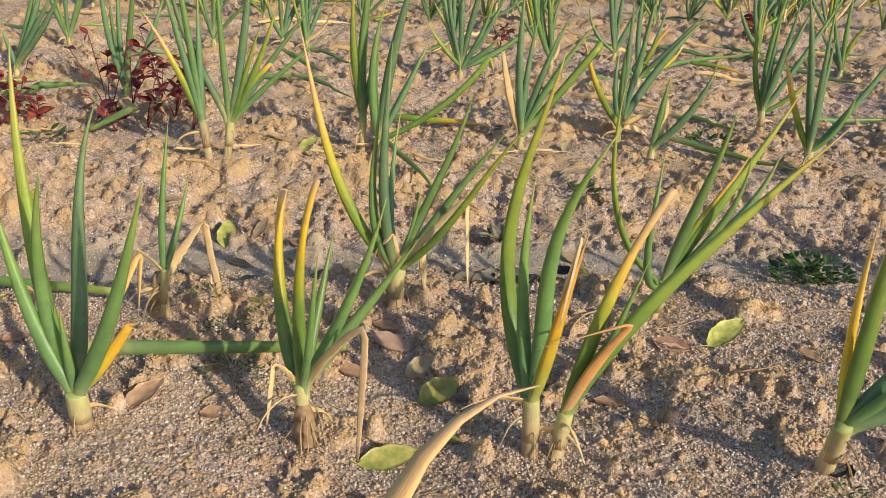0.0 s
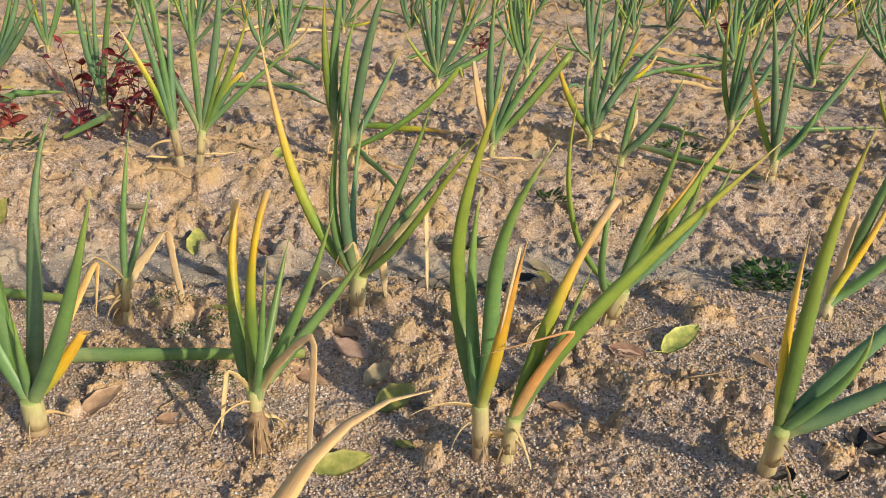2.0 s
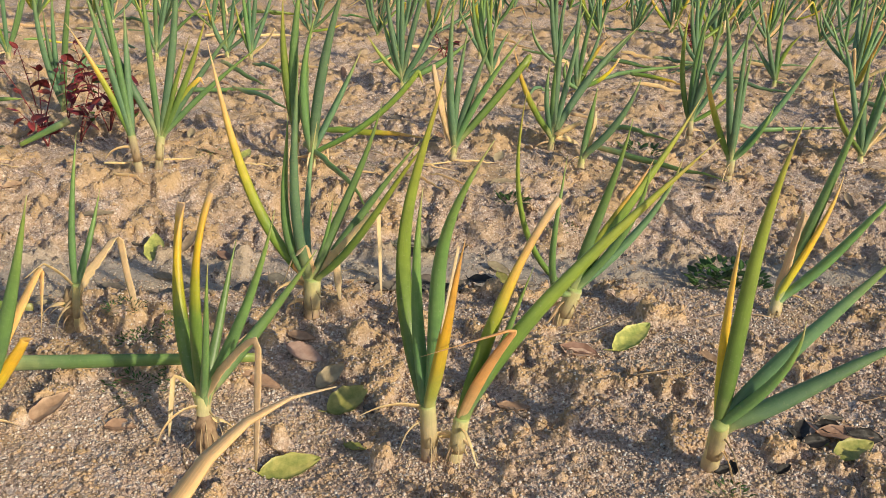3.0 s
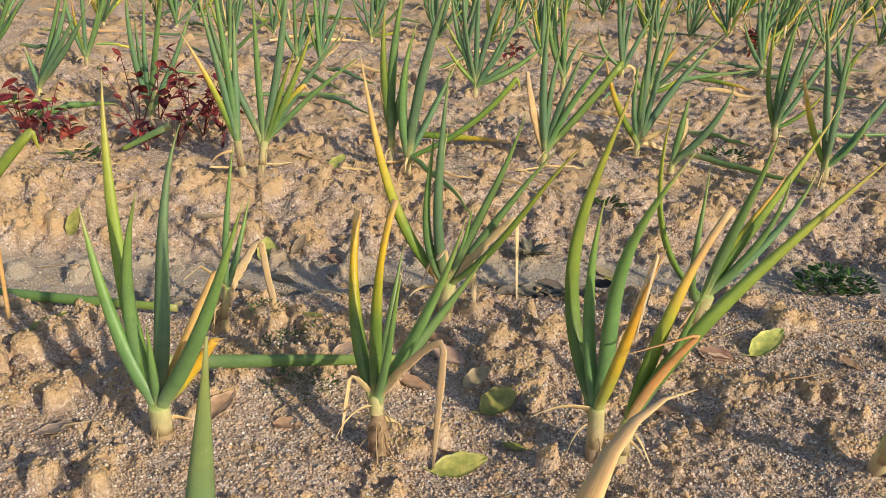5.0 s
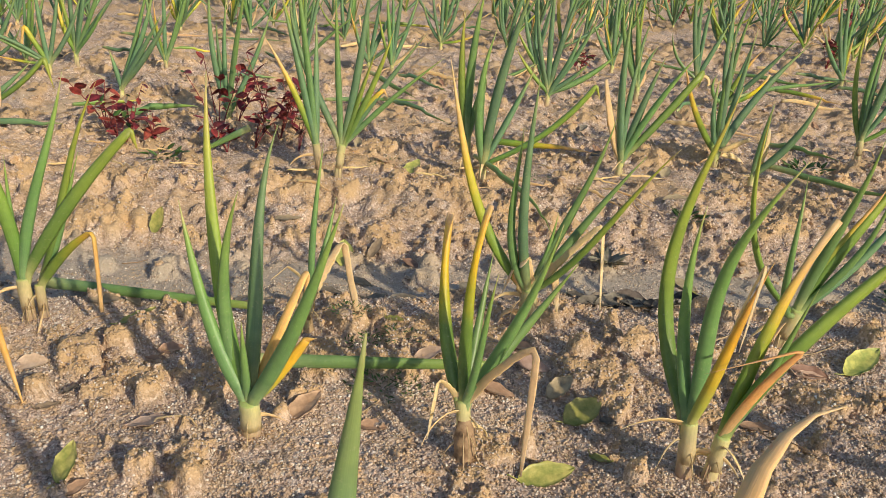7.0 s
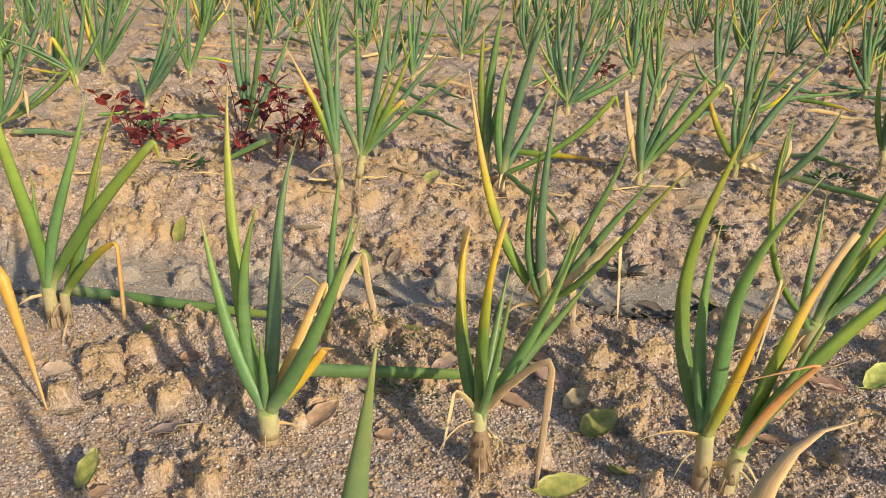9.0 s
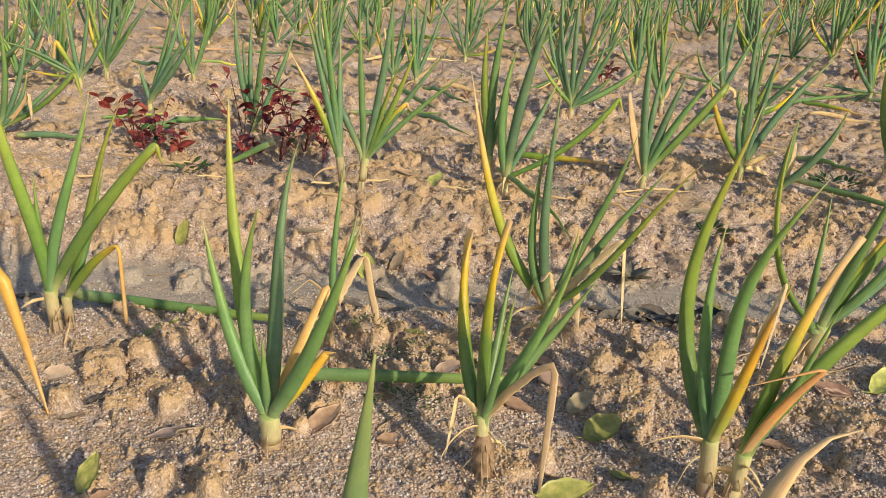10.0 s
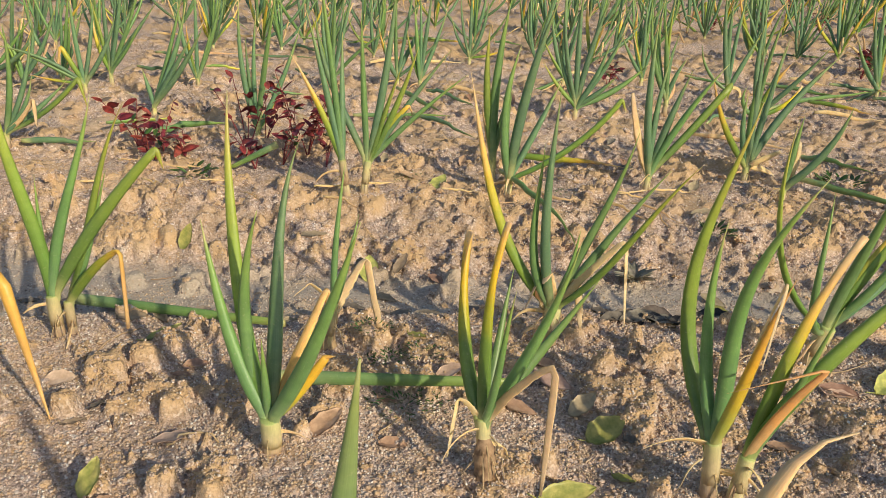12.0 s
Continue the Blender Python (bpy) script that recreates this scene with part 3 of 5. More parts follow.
onion((-0.439, 1.095, 0.000), (0.000, 0.000, 0.048), [
    ("y", 15, 18, 18, 26, 18, 31, 0.313),
    ("g", 12, 18, 17, 31, 20, 20, 0.215),
    ("p", 14, -6, -9, 38, 46, 58, 0.145, (0.12, 178, 180)),
], "smaller spring onion with a drooping yellow leaf", strands=2, stem=16)
onion((-0.306, 1.771, 0.020), (-0.009, -0.004, 0.071), [
    ("o", 14, 198, 198, 17, 23, 30, 0.245),
    ("j", 16, 197, 197, 10, 11, 13, 0.323),
    ("g", 15, 198, 198, 3, 5, 5, 0.392),
    ("j", 15, 103, 104, 10, 9, 17, 0.266),
], strands=3, full=0.40)
onion((-0.284, 1.796, 0.020), (0.011, 0.005, 0.066), [
    ("y", 16, 17, 17, 30, 24, 18, 0.268),
    ("j", 16, 17, 17, 15, 10, 6, 0.382),
    ("g", 14, 200, 200, 2, 1, -0, 0.311),
    ("o", 13, 16, 15, 24, 35, 46, 0.152, (0.02, 150, 0)),
    ("j", 13, 17, 17, 33, 36, 40, 0.295),
    ("g", 12, 18, 17, 42, 48, 53, 0.285),
    ("y", 15, 12, 19, 22, 19, 23, 0.221),
    ("j", 15, 190, 180, 21, 22, -4, 0.334),
], strands=3, full=0.40)
onion((0.833, 2.340, 0.030), (-0.006, 0.001, 0.044), [
    ("y", 13, 181, 181, 23, 7, -8, 0.283),
    ("g", 13, 356, 356, -8, 4, 15, 0.320),
    ("j", 14, 9, 10, 30, 26, 23, 0.324),
    ("j", 12, 10, 9, 13, 17, 20, 0.282),
    ("y", 11, 5, 11, 64, 47, 29, 0.148),
    ("j", 13, 268, 265, 10, 12, 18, 0.253),
    ("j", 15, 296, 306, 13, 15, 1, 0.289),
], strands=3, full=0.40)
onion((0.881, 2.033, 0.030), (0.000, -0.000, 0.040), [
    ("o", 13, 189, 190, 31, 22, 15, 0.236),
    ("j", 13, 359, 359, -0, 1, 3, 0.235),
    ("j", 14, 8, 10, 37, 30, 23, 0.298),
    ("g", 11, 353, 356, 47, 26, 7, 0.150),
    ("j", 15, 192, 188, 12, 10, 18, 0.338),
    ("j", 12, 251, 253, 17, 13, 5, 0.328),
], strands=3, full=0.40)
onion((0.235, 0.520, 0.000), (0.003, -0.005, 0.060), [
    ("j", 24, 332, 330, -4, 8, 11, 0.347),
    ("g", 16, 200, 200, 22, 26, 30, 0.260),
    ("y", 15, 250, 260, 25, 30, 40, 0.240),
], full=0.42)
onion((0.360, 0.500, 0.000), (0.002, -0.002, 0.060), [
    ("t", 31, 186, 39, -38, 8, 100, 0.385),
    ("g", 15, 230, 240, 15, 22, 30, 0.260),
    ("g", 14, 170, 180, 25, 32, 40, 0.220),
])
onion((-0.490, 0.905, 0.000), (0.000, 0.000, 0.060), [
    ("q", 44, 2, 0, 36, 46, 66, 0.172, (0.215, 170, 0)),
    ("g", 16, 60, 60, 8, 12, 15, 0.330),
    ("g", 15, 170, 175, 20, 24, 30, 0.300),
    ("y", 14, 250, 250, 14, 18, 22, 0.310),
])

# ---- the second bed and beyond, as far as plants can be told apart ----
def stand(x, y):
    return x, y, floor_at(x, y)


onion(stand(-0.039, 1.944), (0.003, -0.002, 0.075), [
    ("g", 20, 5, 5, -3, 5, 12, 0.332),
    ("y", 17, 19, 19, -11, -3, 5, 0.276),
    ("d", 12, 11, 11, -20, -13, -7, 0.126),
    ("g", 14, 22, 22, 12, 12, 11, 0.151),
], "thick-stemmed spring onion with two tall upright leaves", strands=2, sides=6, n=12, full=0.42)
onion(stand(0.004, 1.924), (0.003, -0.002, 0.035), [
    ("g", 18, 23, 23, -14, 3, 20, 0.289),
    ("j", 21, -4, -4, 6, 13, 21, 0.393),
    ("o", 16, -6, -6, 3, 12, 20, 0.196),
    ("j", 17, 34, 34, 29, 28, 26, 0.240),
    ("y", 17, 6, 6, 67, 51, 34, 0.291, (0.03, 160, 0)),
    ("j", 13, 5, 5, -10, -0, 10, 0.194),
    ("d", 12, 41, 41, 133, 73, 12, 0.042, (0.04, 160, 300)),
], "spreading spring onion with a bent yellow leaf", strands=2, sides=6, n=12, full=0.42)
onion(stand(0.288, 2.068), (0.003, -0.002, 0.035), [
    ("d", 15, 16, 16, -24, -16, -8, 0.187),
    ("j", 20, 33, 33, -10, -2, 5, 0.329),
    ("j", 17, 16, 16, 14, 17, 21, 0.239),
    ("y", 19, 24, 24, 44, 40, 37, 0.253, (0.035, 168, 190)),
    ("g", 16, 1, 1, 22, 29, 37, 0.287),
    ("j", 14, 24, 24, -2, 5, 11, 0.261),
], "spring onion with dark upright leaves and a yellow leaning one", strands=2, sides=6, n=12, full=0.42)
onion(stand(0.499, 2.226), (0.003, -0.002, 0.035), [
    ("o", 15, 35, 35, -44, -29, -15, 0.254),
    ("j", 13, 18, 18, -21, -6, 8, 0.180),
    ("j", 17, 29, 29, 1, 0, -1, 0.299),
    ("j", 19, 26, 26, 25, 37, 49, 0.319),
    ("d", 13, -4, -4, 56, 57, 58, 0.082),
    ("d", 13, 30, 30, 88, 111, 134, 0.087),
    ("j", 15, 22, 22, 12, 10, 8, 0.280),
    ("g", 15, 8, 8, -5, 0, 5, 0.226),
], "spring onion with broad leaning leaves and dry ends", strands=2, sides=6, n=12, full=0.42)
onion(stand(0.573, 2.096), (0.003, -0.002, 0.035), [
    ("j", 19, -5, -5, 48, 30, 12, 0.218),
    ("d", 11, 35, 35, 36, 13, -9, 0.105),
    ("g", 15, 16, 16, 6, 7, 8, 0.157),
], strands=2, sides=6, n=12, full=0.42)
onion(stand(-1.595, 2.655), (0.003, -0.002, 0.045), [
    ("y", 16, 5, 5, -8, -10, -11, 0.253),
    ("j", 17, 19, 19, 0, 2, 3, 0.350),
    ("j", 18, 11, 11, 15, 11, 7, 0.375),
    ("g", 16, 22, 22, 30, 24, 19, 0.355),
    ("j", 17, 23, 23, 37, 38, 39, 0.298),
    ("j", 16, -4, -4, 21, 17, 13, 0.386),
    ("g", 15, -6, -6, 51, 43, 35, 0.228),
    ("o", 14, 34, 34, -25, -9, 7, 0.208),
], "full clump of spring onion with many dark upright leaves", strands=2, sides=6, n=12, full=0.42)
onion(stand(-1.218, 2.370), (0.003, -0.002, 0.03), [
    ("j", 20, 6, 6, 36, 35, 33, 0.267),
    ("j", 18, 5, 5, 47, 38, 29, 0.309),
    ("o", 15, 41, 41, 32, 17, 2, 0.264),
    ("j", 17, 16, 16, 32, 23, 14, 0.336),
    ("g", 16, 33, 33, 23, 19, 15, 0.360),
    ("j", 14, 16, 16, -11, -12, -14, 0.113),
], "spring onion leaning over with broad blue-green leaves", strands=2, sides=6, n=12, full=0.42)
onion(stand(-1.308, 2.746), (0.003, -0.002, 0.035), [
    ("j", 16, 24, 24, -22, -9, 3, 0.267),
    ("j", 16, 1, 1, 4, 4, 5, 0.329),
    ("g", 17, 24, 24, 27, 20, 13, 0.320),
    ("o", 14, 35, 35, -14, -6, 3, 0.200),
    ("g", 13, 18, 18, 24, 20, 15, 0.192),
], strands=2, sides=6, n=12, full=0.42)
onion(stand(-0.799, 2.260), (0.003, -0.002, 0.03), [
    ("j", 18, 29, 29, -16, -4, 7, 0.359),
    ("j", 16, 26, 26, -3, 3, 10, 0.329),
    ("g", 19, -4, -4, 10, 13, 16, 0.375),
    ("b", 16, 30, 30, 36, 29, 23, 0.142),
    ("j", 15, 22, 22, 32, 25, 18, 0.316),
    ("j", 15, 8, 8, -9, -4, 2, 0.256),
    ("g", 13, -5, -5, 9, 13, 17, 0.233),
], "spring onion beside crimson weeds with a blunt yellow leaf", strands=2, sides=6, n=12, full=0.42)
onion(stand(-1.573, 2.495), (0.003, -0.002, 0.035), [
    ("p", 17, 35, 35, -26, -25, -23, 0.125, (0.1, 165, 190)),
    ("j", 16, 16, 16, -6, -2, 2, 0.298),
    ("j", 16, 28, 28, 42, 29, 17, 0.259),
    ("g", 16, 35, 35, -59, -58, -57, 0.208),
    ("o", 15, 28, 28, -87, -79, -71, 0.175),
    ("j", 16, 38, 38, -45, -62, -79, 0.284),
    ("d", 12, 12, 12, -15, -9, -2, 0.141),
    ("j", 14, 32, 32, 16, 13, 9, 0.289),
], "spring onion with a folded yellow leaf and sprawling ones", strands=2, sides=6, n=12, full=0.42)
onion(stand(-1.262, 1.837), (0.003, -0.002, 0.03), [
    ("y", 18, 15, 15, 70, 56, 42, 0.242, (0.08, 168, 0)),
    ("j", 17, 38, 38, 33, 21, 10, 0.255),
    ("j", 16, 36, 36, 60, 52, 44, 0.200),
    ("g", 15, -2, -2, 24, 11, -3, 0.269),
    ("d", 10, -0, -0, 62, 48, 34, 0.133, (0.07, 170, 300)),
    ("j", 15, 4, 4, 55, 35, 15, 0.182),
], "spring onion with a long bent yellow leaf", strands=2, sides=6, n=12, full=0.42)
onion(stand(-1.877, 2.543), (0.003, -0.002, 0.03), [
    ("j", 16, 40, 40, 34, 15, -4, 0.227),
    ("j", 16, 14, 14, 44, 32, 20, 0.300),
    ("g", 15, 23, 23, 12, -16, -45, 0.154),
    ("j", 15, 8, 8, 77, 51, 25, 0.211),
    ("y", 14, 18, 18, -9, -18, -27, 0.228),
], strands=2, sides=6, n=12, full=0.42)
onion(stand(-2.413, 3.318), (0.003, -0.002, 0.03), [
    ("j", 16, 12, 12, -0, 2, 5, 0.273),
    ("j", 16, 10, 10, 22, 20, 18, 0.342),
    ("g", 15, 21, 21, -26, -19, -11, 0.236),
    ("o", 14, 21, 21, 40, 40, 40, 0.250),
    ("j", 15, 37, 37, 11, 11, 11, 0.326),
], strands=2, sides=6, n=12, full=0.42)
onion(stand(-0.845, 2.861), (0.003, -0.002, 0.03), [
    ("j", 16, 26, 26, -16, -3, 11, 0.306),
    ("g", 16, 38, 38, 4, 4, 4, 0.359),
    ("j", 16, 34, 34, 16, 15, 15, 0.335),
    ("j", 15, 41, 41, 16, 11, 6, 0.274),
    ("y", 14, 26, 26, -17, -16, -15, 0.240),
    ("g", 14, 1, 1, 42, 49, 56, 0.265),
], strands=2, sides=6, n=12, full=0.42)
onion(stand(-0.660, 3.005), (0.003, -0.002, 0.03), [
    ("j", 17, 35, 35, -36, -19, -2, 0.143),
    ("j", 17, 40, 40, 22, 31, 39, 0.258),
    ("g", 15, 37, 37, -4, 1, 5, 0.321),
    ("j", 16, 21, 21, 12, 11, 10, 0.346),
    ("o", 14, 28, 28, -31, -19, -7, 0.200),
    ("j", 14, 3, 3, 55, 47, 38, 0.246),
], strands=2, sides=6, n=12, full=0.42)
onion(stand(-0.574, 3.003), (0.003, -0.002, 0.03), [
    ("g", 16, 33, 33, -5, -4, -4, 0.268),
    ("j", 16, 21, 21, 8, 8, 7, 0.327),
    ("d", 12, 7, 7, 63, 45, 26, 0.122, (0.06, 172, 0)),
    ("y", 14, -4, -4, -24, -16, -7, 0.180),
    ("j", 15, 34, 34, 27, 22, 18, 0.271),
    ("j", 14, 41, 41, 3, -0, -3, 0.323),
], strands=2, sides=6, n=12, full=0.42)
onion(stand(-0.571, 3.635), (0.003, -0.002, 0.03), [
    ("j", 16, -2, -2, -44, -27, -10, 0.185),
    ("j", 15, 32, 32, 1, 1, 1, 0.289),
    ("j", 16, 13, 13, 32, 17, 3, 0.256),
    ("g", 15, 1, 1, 54, 40, 26, 0.258),
    ("o", 13, 7, 7, 89, 73, 57, 0.177),
    ("j", 14, 30, 30, -19, -8, 3, 0.292),
    ("d", 9, 35, 35, -101, -65, -28, 0.087, (0.05, 165, 190)),
], strands=2, sides=6, n=12, full=0.42)
onion(stand(-0.103, 3.227), (0.003, -0.002, 0.03), [
    ("j", 16, -5, -5, -23, -14, -4, 0.237),
    ("j", 16, 23, 23, -3, -1, 0, 0.344),
    ("j", 15, -5, -5, 14, 11, 8, 0.313),
    ("g", 16, 28, 28, -119, -108, -98, 0.203),
    ("y", 14, 9, 9, -36, -31, -25, 0.154),
    ("d", 10, 36, 36, -128, -118, -108, 0.092),
    ("j", 14, 40, 40, 8, 13, 18, 0.198),
], strands=2, sides=6, n=12, full=0.42)
onion(stand(0.020, 2.733), (0.003, -0.002, 0.04), [
    ("j", 17, 18, 18, -18, -9, 1, 0.334),
    ("j", 17, 41, 41, -3, 0, 3, 0.346),
    ("j", 18, 8, 8, 9, 14, 19, 0.334),
    ("j", 18, -3, -3, 38, 29, 21, 0.281),
    ("g", 19, 22, 22, 76, 59, 42, 0.257),
    ("j", 17, -5, -5, 36, 24, 12, 0.226),
    ("j", 15, 3, 3, -27, -18, -9, 0.213),
    ("g", 15, 13, 13, 8, 12, 15, 0.184),
    ("y", 14, 23, 23, -48, -39, -29, 0.174),
    ("j", 16, 1, 1, 61, 50, 39, 0.152),
], "dense spring onion with many blue-green leaves leaning over", strands=2, sides=6, n=12, full=0.42)
onion(stand(0.280, 2.816), (0.003, -0.002, 0.04), [
    ("g", 17, -5, -5, -25, -8, 9, 0.267),
    ("g", 17, 35, 35, -6, -8, -10, 0.241),
    ("j", 16, 8, 8, -8, 5, 19, 0.193),
    ("d", 13, 39, 39, 66, 19, -28, 0.067),
    ("g", 15, 36, 36, -34, -16, 2, 0.285),
    ("j", 14, 11, 11, 10, 21, 33, 0.136),
    ("y", 13, 15, 15, -8, -1, 7, 0.296),
], "spring onion with upright leaves and a dry stub", strands=2, sides=6, n=12, full=0.42)
onion(stand(0.150, 3.549), (0.003, -0.002, 0.03), [
    ("j", 15, 18, 18, -20, -14, -7, 0.240),
    ("o", 14, 24, 24, -14, -17, -19, 0.180),
    ("j", 15, 22, 22, -2, -1, -0, 0.296),
    ("j", 15, 20, 20, 12, 14, 15, 0.242),
    ("j", 14, 23, 23, -35, -30, -24, 0.196),
    ("g", 14, 38, 38, 2, 3, 5, 0.316),
], strands=2, sides=6, n=12, full=0.42)
onion(stand(0.462, 3.222), (0.003, -0.002, 0.035), [
    ("j", 18, 18, 18, -10, -3, 3, 0.303),
    ("j", 20, 14, 14, 24, 24, 24, 0.214),
    ("j", 16, 28, 28, -14, -8, -1, 0.358),
    ("g", 14, 5, 5, -65, -34, -3, 0.188),
    ("d", 11, 8, 8, 36, 109, 182, 0.061, (0.04, 165, 200)),
    ("j", 15, 40, 40, -1, 6, 13, 0.324),
], "spring onion with a broad dark leaf leaning out", strands=2, sides=6, n=12, full=0.42)
onion(stand(0.544, 2.875), (0.003, -0.002, 0.03), [
    ("g", 17, 18, 18, 1, 8, 16, 0.292),
    ("o", 16, 20, 20, 15, 29, 44, 0.188),
    ("j", 18, -6, -6, 44, 39, 33, 0.278),
    ("b", 18, 13, 13, 81, 52, 22, 0.159),
    ("j", 16, 21, 21, -12, -2, 8, 0.304),
    ("j", 15, -6, -6, -75, 34, 144, 0.084),
    ("g", 15, 23, 23, -82, -23, 36, 0.118),
    ("j", 15, 24, 24, 24, 17, 10, 0.235),
], "spring onion with leaves leaning far over and a cut leaf", strands=2, sides=6, n=12, full=0.42)
onion(stand(0.609, 4.040), (0.003, -0.002, 0.03), [
    ("j", 16, -4, -4, -22, -24, -26, 0.257),
    ("j", 15, 23, 23, -14, -5, 3, 0.349),
    ("g", 15, 16, 16, 10, 16, 23, 0.248),
    ("j", 15, 26, 26, -4, -5, -6, 0.259),
    ("y", 13, 10, 10, -39, -35, -32, 0.231),
], strands=2, sides=6, n=12, full=0.42)
onion(stand(0.952, 3.382), (0.003, -0.002, 0.035), [
    ("j", 16, 27, 27, -45, -33, -20, 0.204),
    ("j", 15, 29, 29, -21, -13, -4, 0.298),
    ("g", 16, -6, -6, -9, 2, 13, 0.275),
    ("j", 15, -4, -4, -129, -109, -88, 0.218),
    ("j", 15, 26, 26, -12, -6, 0, 0.329),
    ("o", 14, 40, 40, -3, 5, 14, 0.147),
], strands=2, sides=6, n=12, full=0.42)
onion(stand(0.818, 4.762), (0.003, -0.002, 0.03), [
    ("j", 15, 5, 5, -23, -15, -8, 0.305),
    ("g", 15, 15, 15, 6, 5, 4, 0.245),
    ("y", 14, 22, 22, 36, 34, 31, 0.152),
    ("j", 14, 9, 9, -39, -28, -17, 0.272),
    ("j", 15, 11, 11, -6, -7, -7, 0.350),
], strands=2, sides=6, n=12, full=0.42)
onion(stand(0.263, 5.152), (0.003, -0.002, 0.03), [
    ("j", 15, 8, 8, -24, -18, -11, 0.303),
    ("j", 15, 11, 11, -3, 1, 5, 0.320),
    ("g", 15, 22, 22, 35, 22, 10, 0.251),
    ("o", 14, 8, 8, 126, 135, 143, 0.244),
    ("y", 13, 11, 11, -72, -50, -28, 0.220),
    ("j", 15, 30, 30, -4, -8, -11, 0.322),
], strands=2, sides=6, n=12, full=0.42)
onion(stand(1.198, 3.238), (0.003, -0.002, 0.03), [
    ("y", 15, -13, -13, -3, 21, 45, 0.180),
    ("j", 15, 13, 13, -24, -18, -12, 0.218),
    ("g", 15, 21, 21, -7, -3, 2, 0.264),
    ("y", 14, 1, 1, 112, 100, 87, 0.226),
    ("j", 14, -4, -4, -37, -36, -35, 0.166),
], strands=2, sides=6, n=12, full=0.42)
onion(stand(1.334, 4.179), (0.003, -0.002, 0.03), [
    ("b", 15, 24, 24, -2, -0, 2, 0.161),
    ("j", 15, -3, -3, -22, -17, -12, 0.309),
    ("g", 15, -5, -5, 21, 11, 0, 0.260),
    ("d", 12, 7, 7, 45, 32, 19, 0.152),
    ("j", 15, 19, 19, -45, -34, -23, 0.270),
], strands=2, sides=6, n=12, full=0.42)
onion(stand(1.647, 4.119), (0.003, -0.002, 0.03), [
    ("j", 16, -9, -9, -58, -35, -12, 0.244),
    ("j", 15, 1, 1, -28, -15, -3, 0.304),
    ("g", 15, 2, 2, -6, 1, 8, 0.229),
    ("o", 14, 26, 26, 45, 21, -4, 0.150),
    ("j", 14, 7, 7, 48, 33, 17, 0.222),
], strands=2, sides=6, n=12, full=0.42)

# ---- the rows behind: plants of a few growth habits, repeated along the beds ----
def habit_leaves(seed):
    """Leaves of one plant of the rows behind: mostly upright, a few leaning out, some yellowing, broken over or dry."""
    r = random.Random(seed)
    out = []
    turn = r.uniform(0, 360)
    for k in range(r.choice((5, 6, 6, 7))):
        az = turn + 137 * k + r.uniform(-25, 25)
        lean = r.uniform(2, 14) if k < 3 else r.uniform(14, 44)
        kind = r.choice("jjjggjg") if k < 4 else r.choice("jjgyop")
        length = r.uniform(0.24, 0.41) if k < 4 else r.uniform(0.18, 0.32)
        row = (kind, r.choice((14, 15, 17, 19)), az, az + r.uniform(-30, 30), lean * r.uniform(0.8, 2.4), lean, lean * r.uniform(-0.6, 2.2), length)
        if k > 4 and r.random() < 0.35:
            row = (kind, 13, az, az, lean, lean, lean + 8, length * 0.6, (length * 0.4, r.uniform(95, 150), az + r.uniform(-40, 40)))
        out.append(row)
    for k in range(2):
        az = r.choice((200, 250, 300, 340, 20)) + r.uniform(-20, 20)
        out.append(("d", 10, az, az, 30, 50 - 25 * k, 80 - 50 * k, r.uniform(0.10, 0.16), (r.uniform(0.05, 0.10), r.uniform(140, 172), az)))
    return out


habit = []
for k in range(9):
    x, y = from_rows(-1.15 + 0.41 * k, 3.98 + 0.13 * (k % 2))
    habit.append(onion((x, y, floor_at(x, y)), (0.004, -0.003, 0.026), habit_leaves(60 + k), stem=17, sides=5, n=8, full=0.45))

rnd = random.Random(4)
STANDING = [(-1.839, 2.694), (1.22, 2.30), (1.16, 1.62), (1.32, 1.25), (1.50, 2.52)]
taken = STANDING + [tuple(ob.location)[:2] for ob in scene.objects if ob.name.startswith("spring_onion")]
for k in range(7):
    for row, spread in ((2.80 + 0.95 * k, 0.0), (3.06 + 0.95 * k, 0.11)):
        reach = 1.3 + 0.62 * row
        u = -reach + 0.2 + spread
        while u < reach * 0.95 + 0.4:
            x, y = from_rows(u + rnd.uniform(-0.08, 0.08), row + rnd.uniform(-0.09, 0.09))
            u += 0.18
            if rnd.random() < 0.90 and not (k == 0 and -2.0 < x < 1.3) and all((x - a) ** 2 + (y - b) ** 2 > 0.03 for a, b in taken):
                taken.append((x, y))
                STANDING.append((x, y))
for k in range(-2, 2):
    for row in (1.02 + 0.95 * k, 1.24 + 0.95 * k):
        u = -3.2
        while u < 3.4:
            # the bed in hand and those behind go on past the plants set out one by one
            clear = (-1.2 < u < 1.6, -1.6 < u < 1.8, -0.6 < u < 3.4, -0.9 < u < 3.0)[k]
            if not clear:
                STANDING.append(from_rows(u + rnd.uniform(-0.06, 0.06), row + rnd.uniform(-0.06, 0.06)))
            u += 0.33
STANDING.sort(key=lambda p: (p[0] - 0.4) ** 2 + (p[1] - 0.25) ** 2)
far = []
for k, (x, y) in enumerate(STANDING):
    turn = rnd.uniform(0, 360)
    m = pose(x, y, floor_at(x, y), 0, rnd.uniform(-4, 22), 0) @ pose(0, 0, 0, 0, 0, turn) @ Matrix.Scale(rnd.uniform(0.84, 1.12), 4)
    which = habit[(k * 4 + rnd.randrange(4)) % 9]
    if k < 210:
        copy_thing(which, m)
    else:
        far.append((which, m))


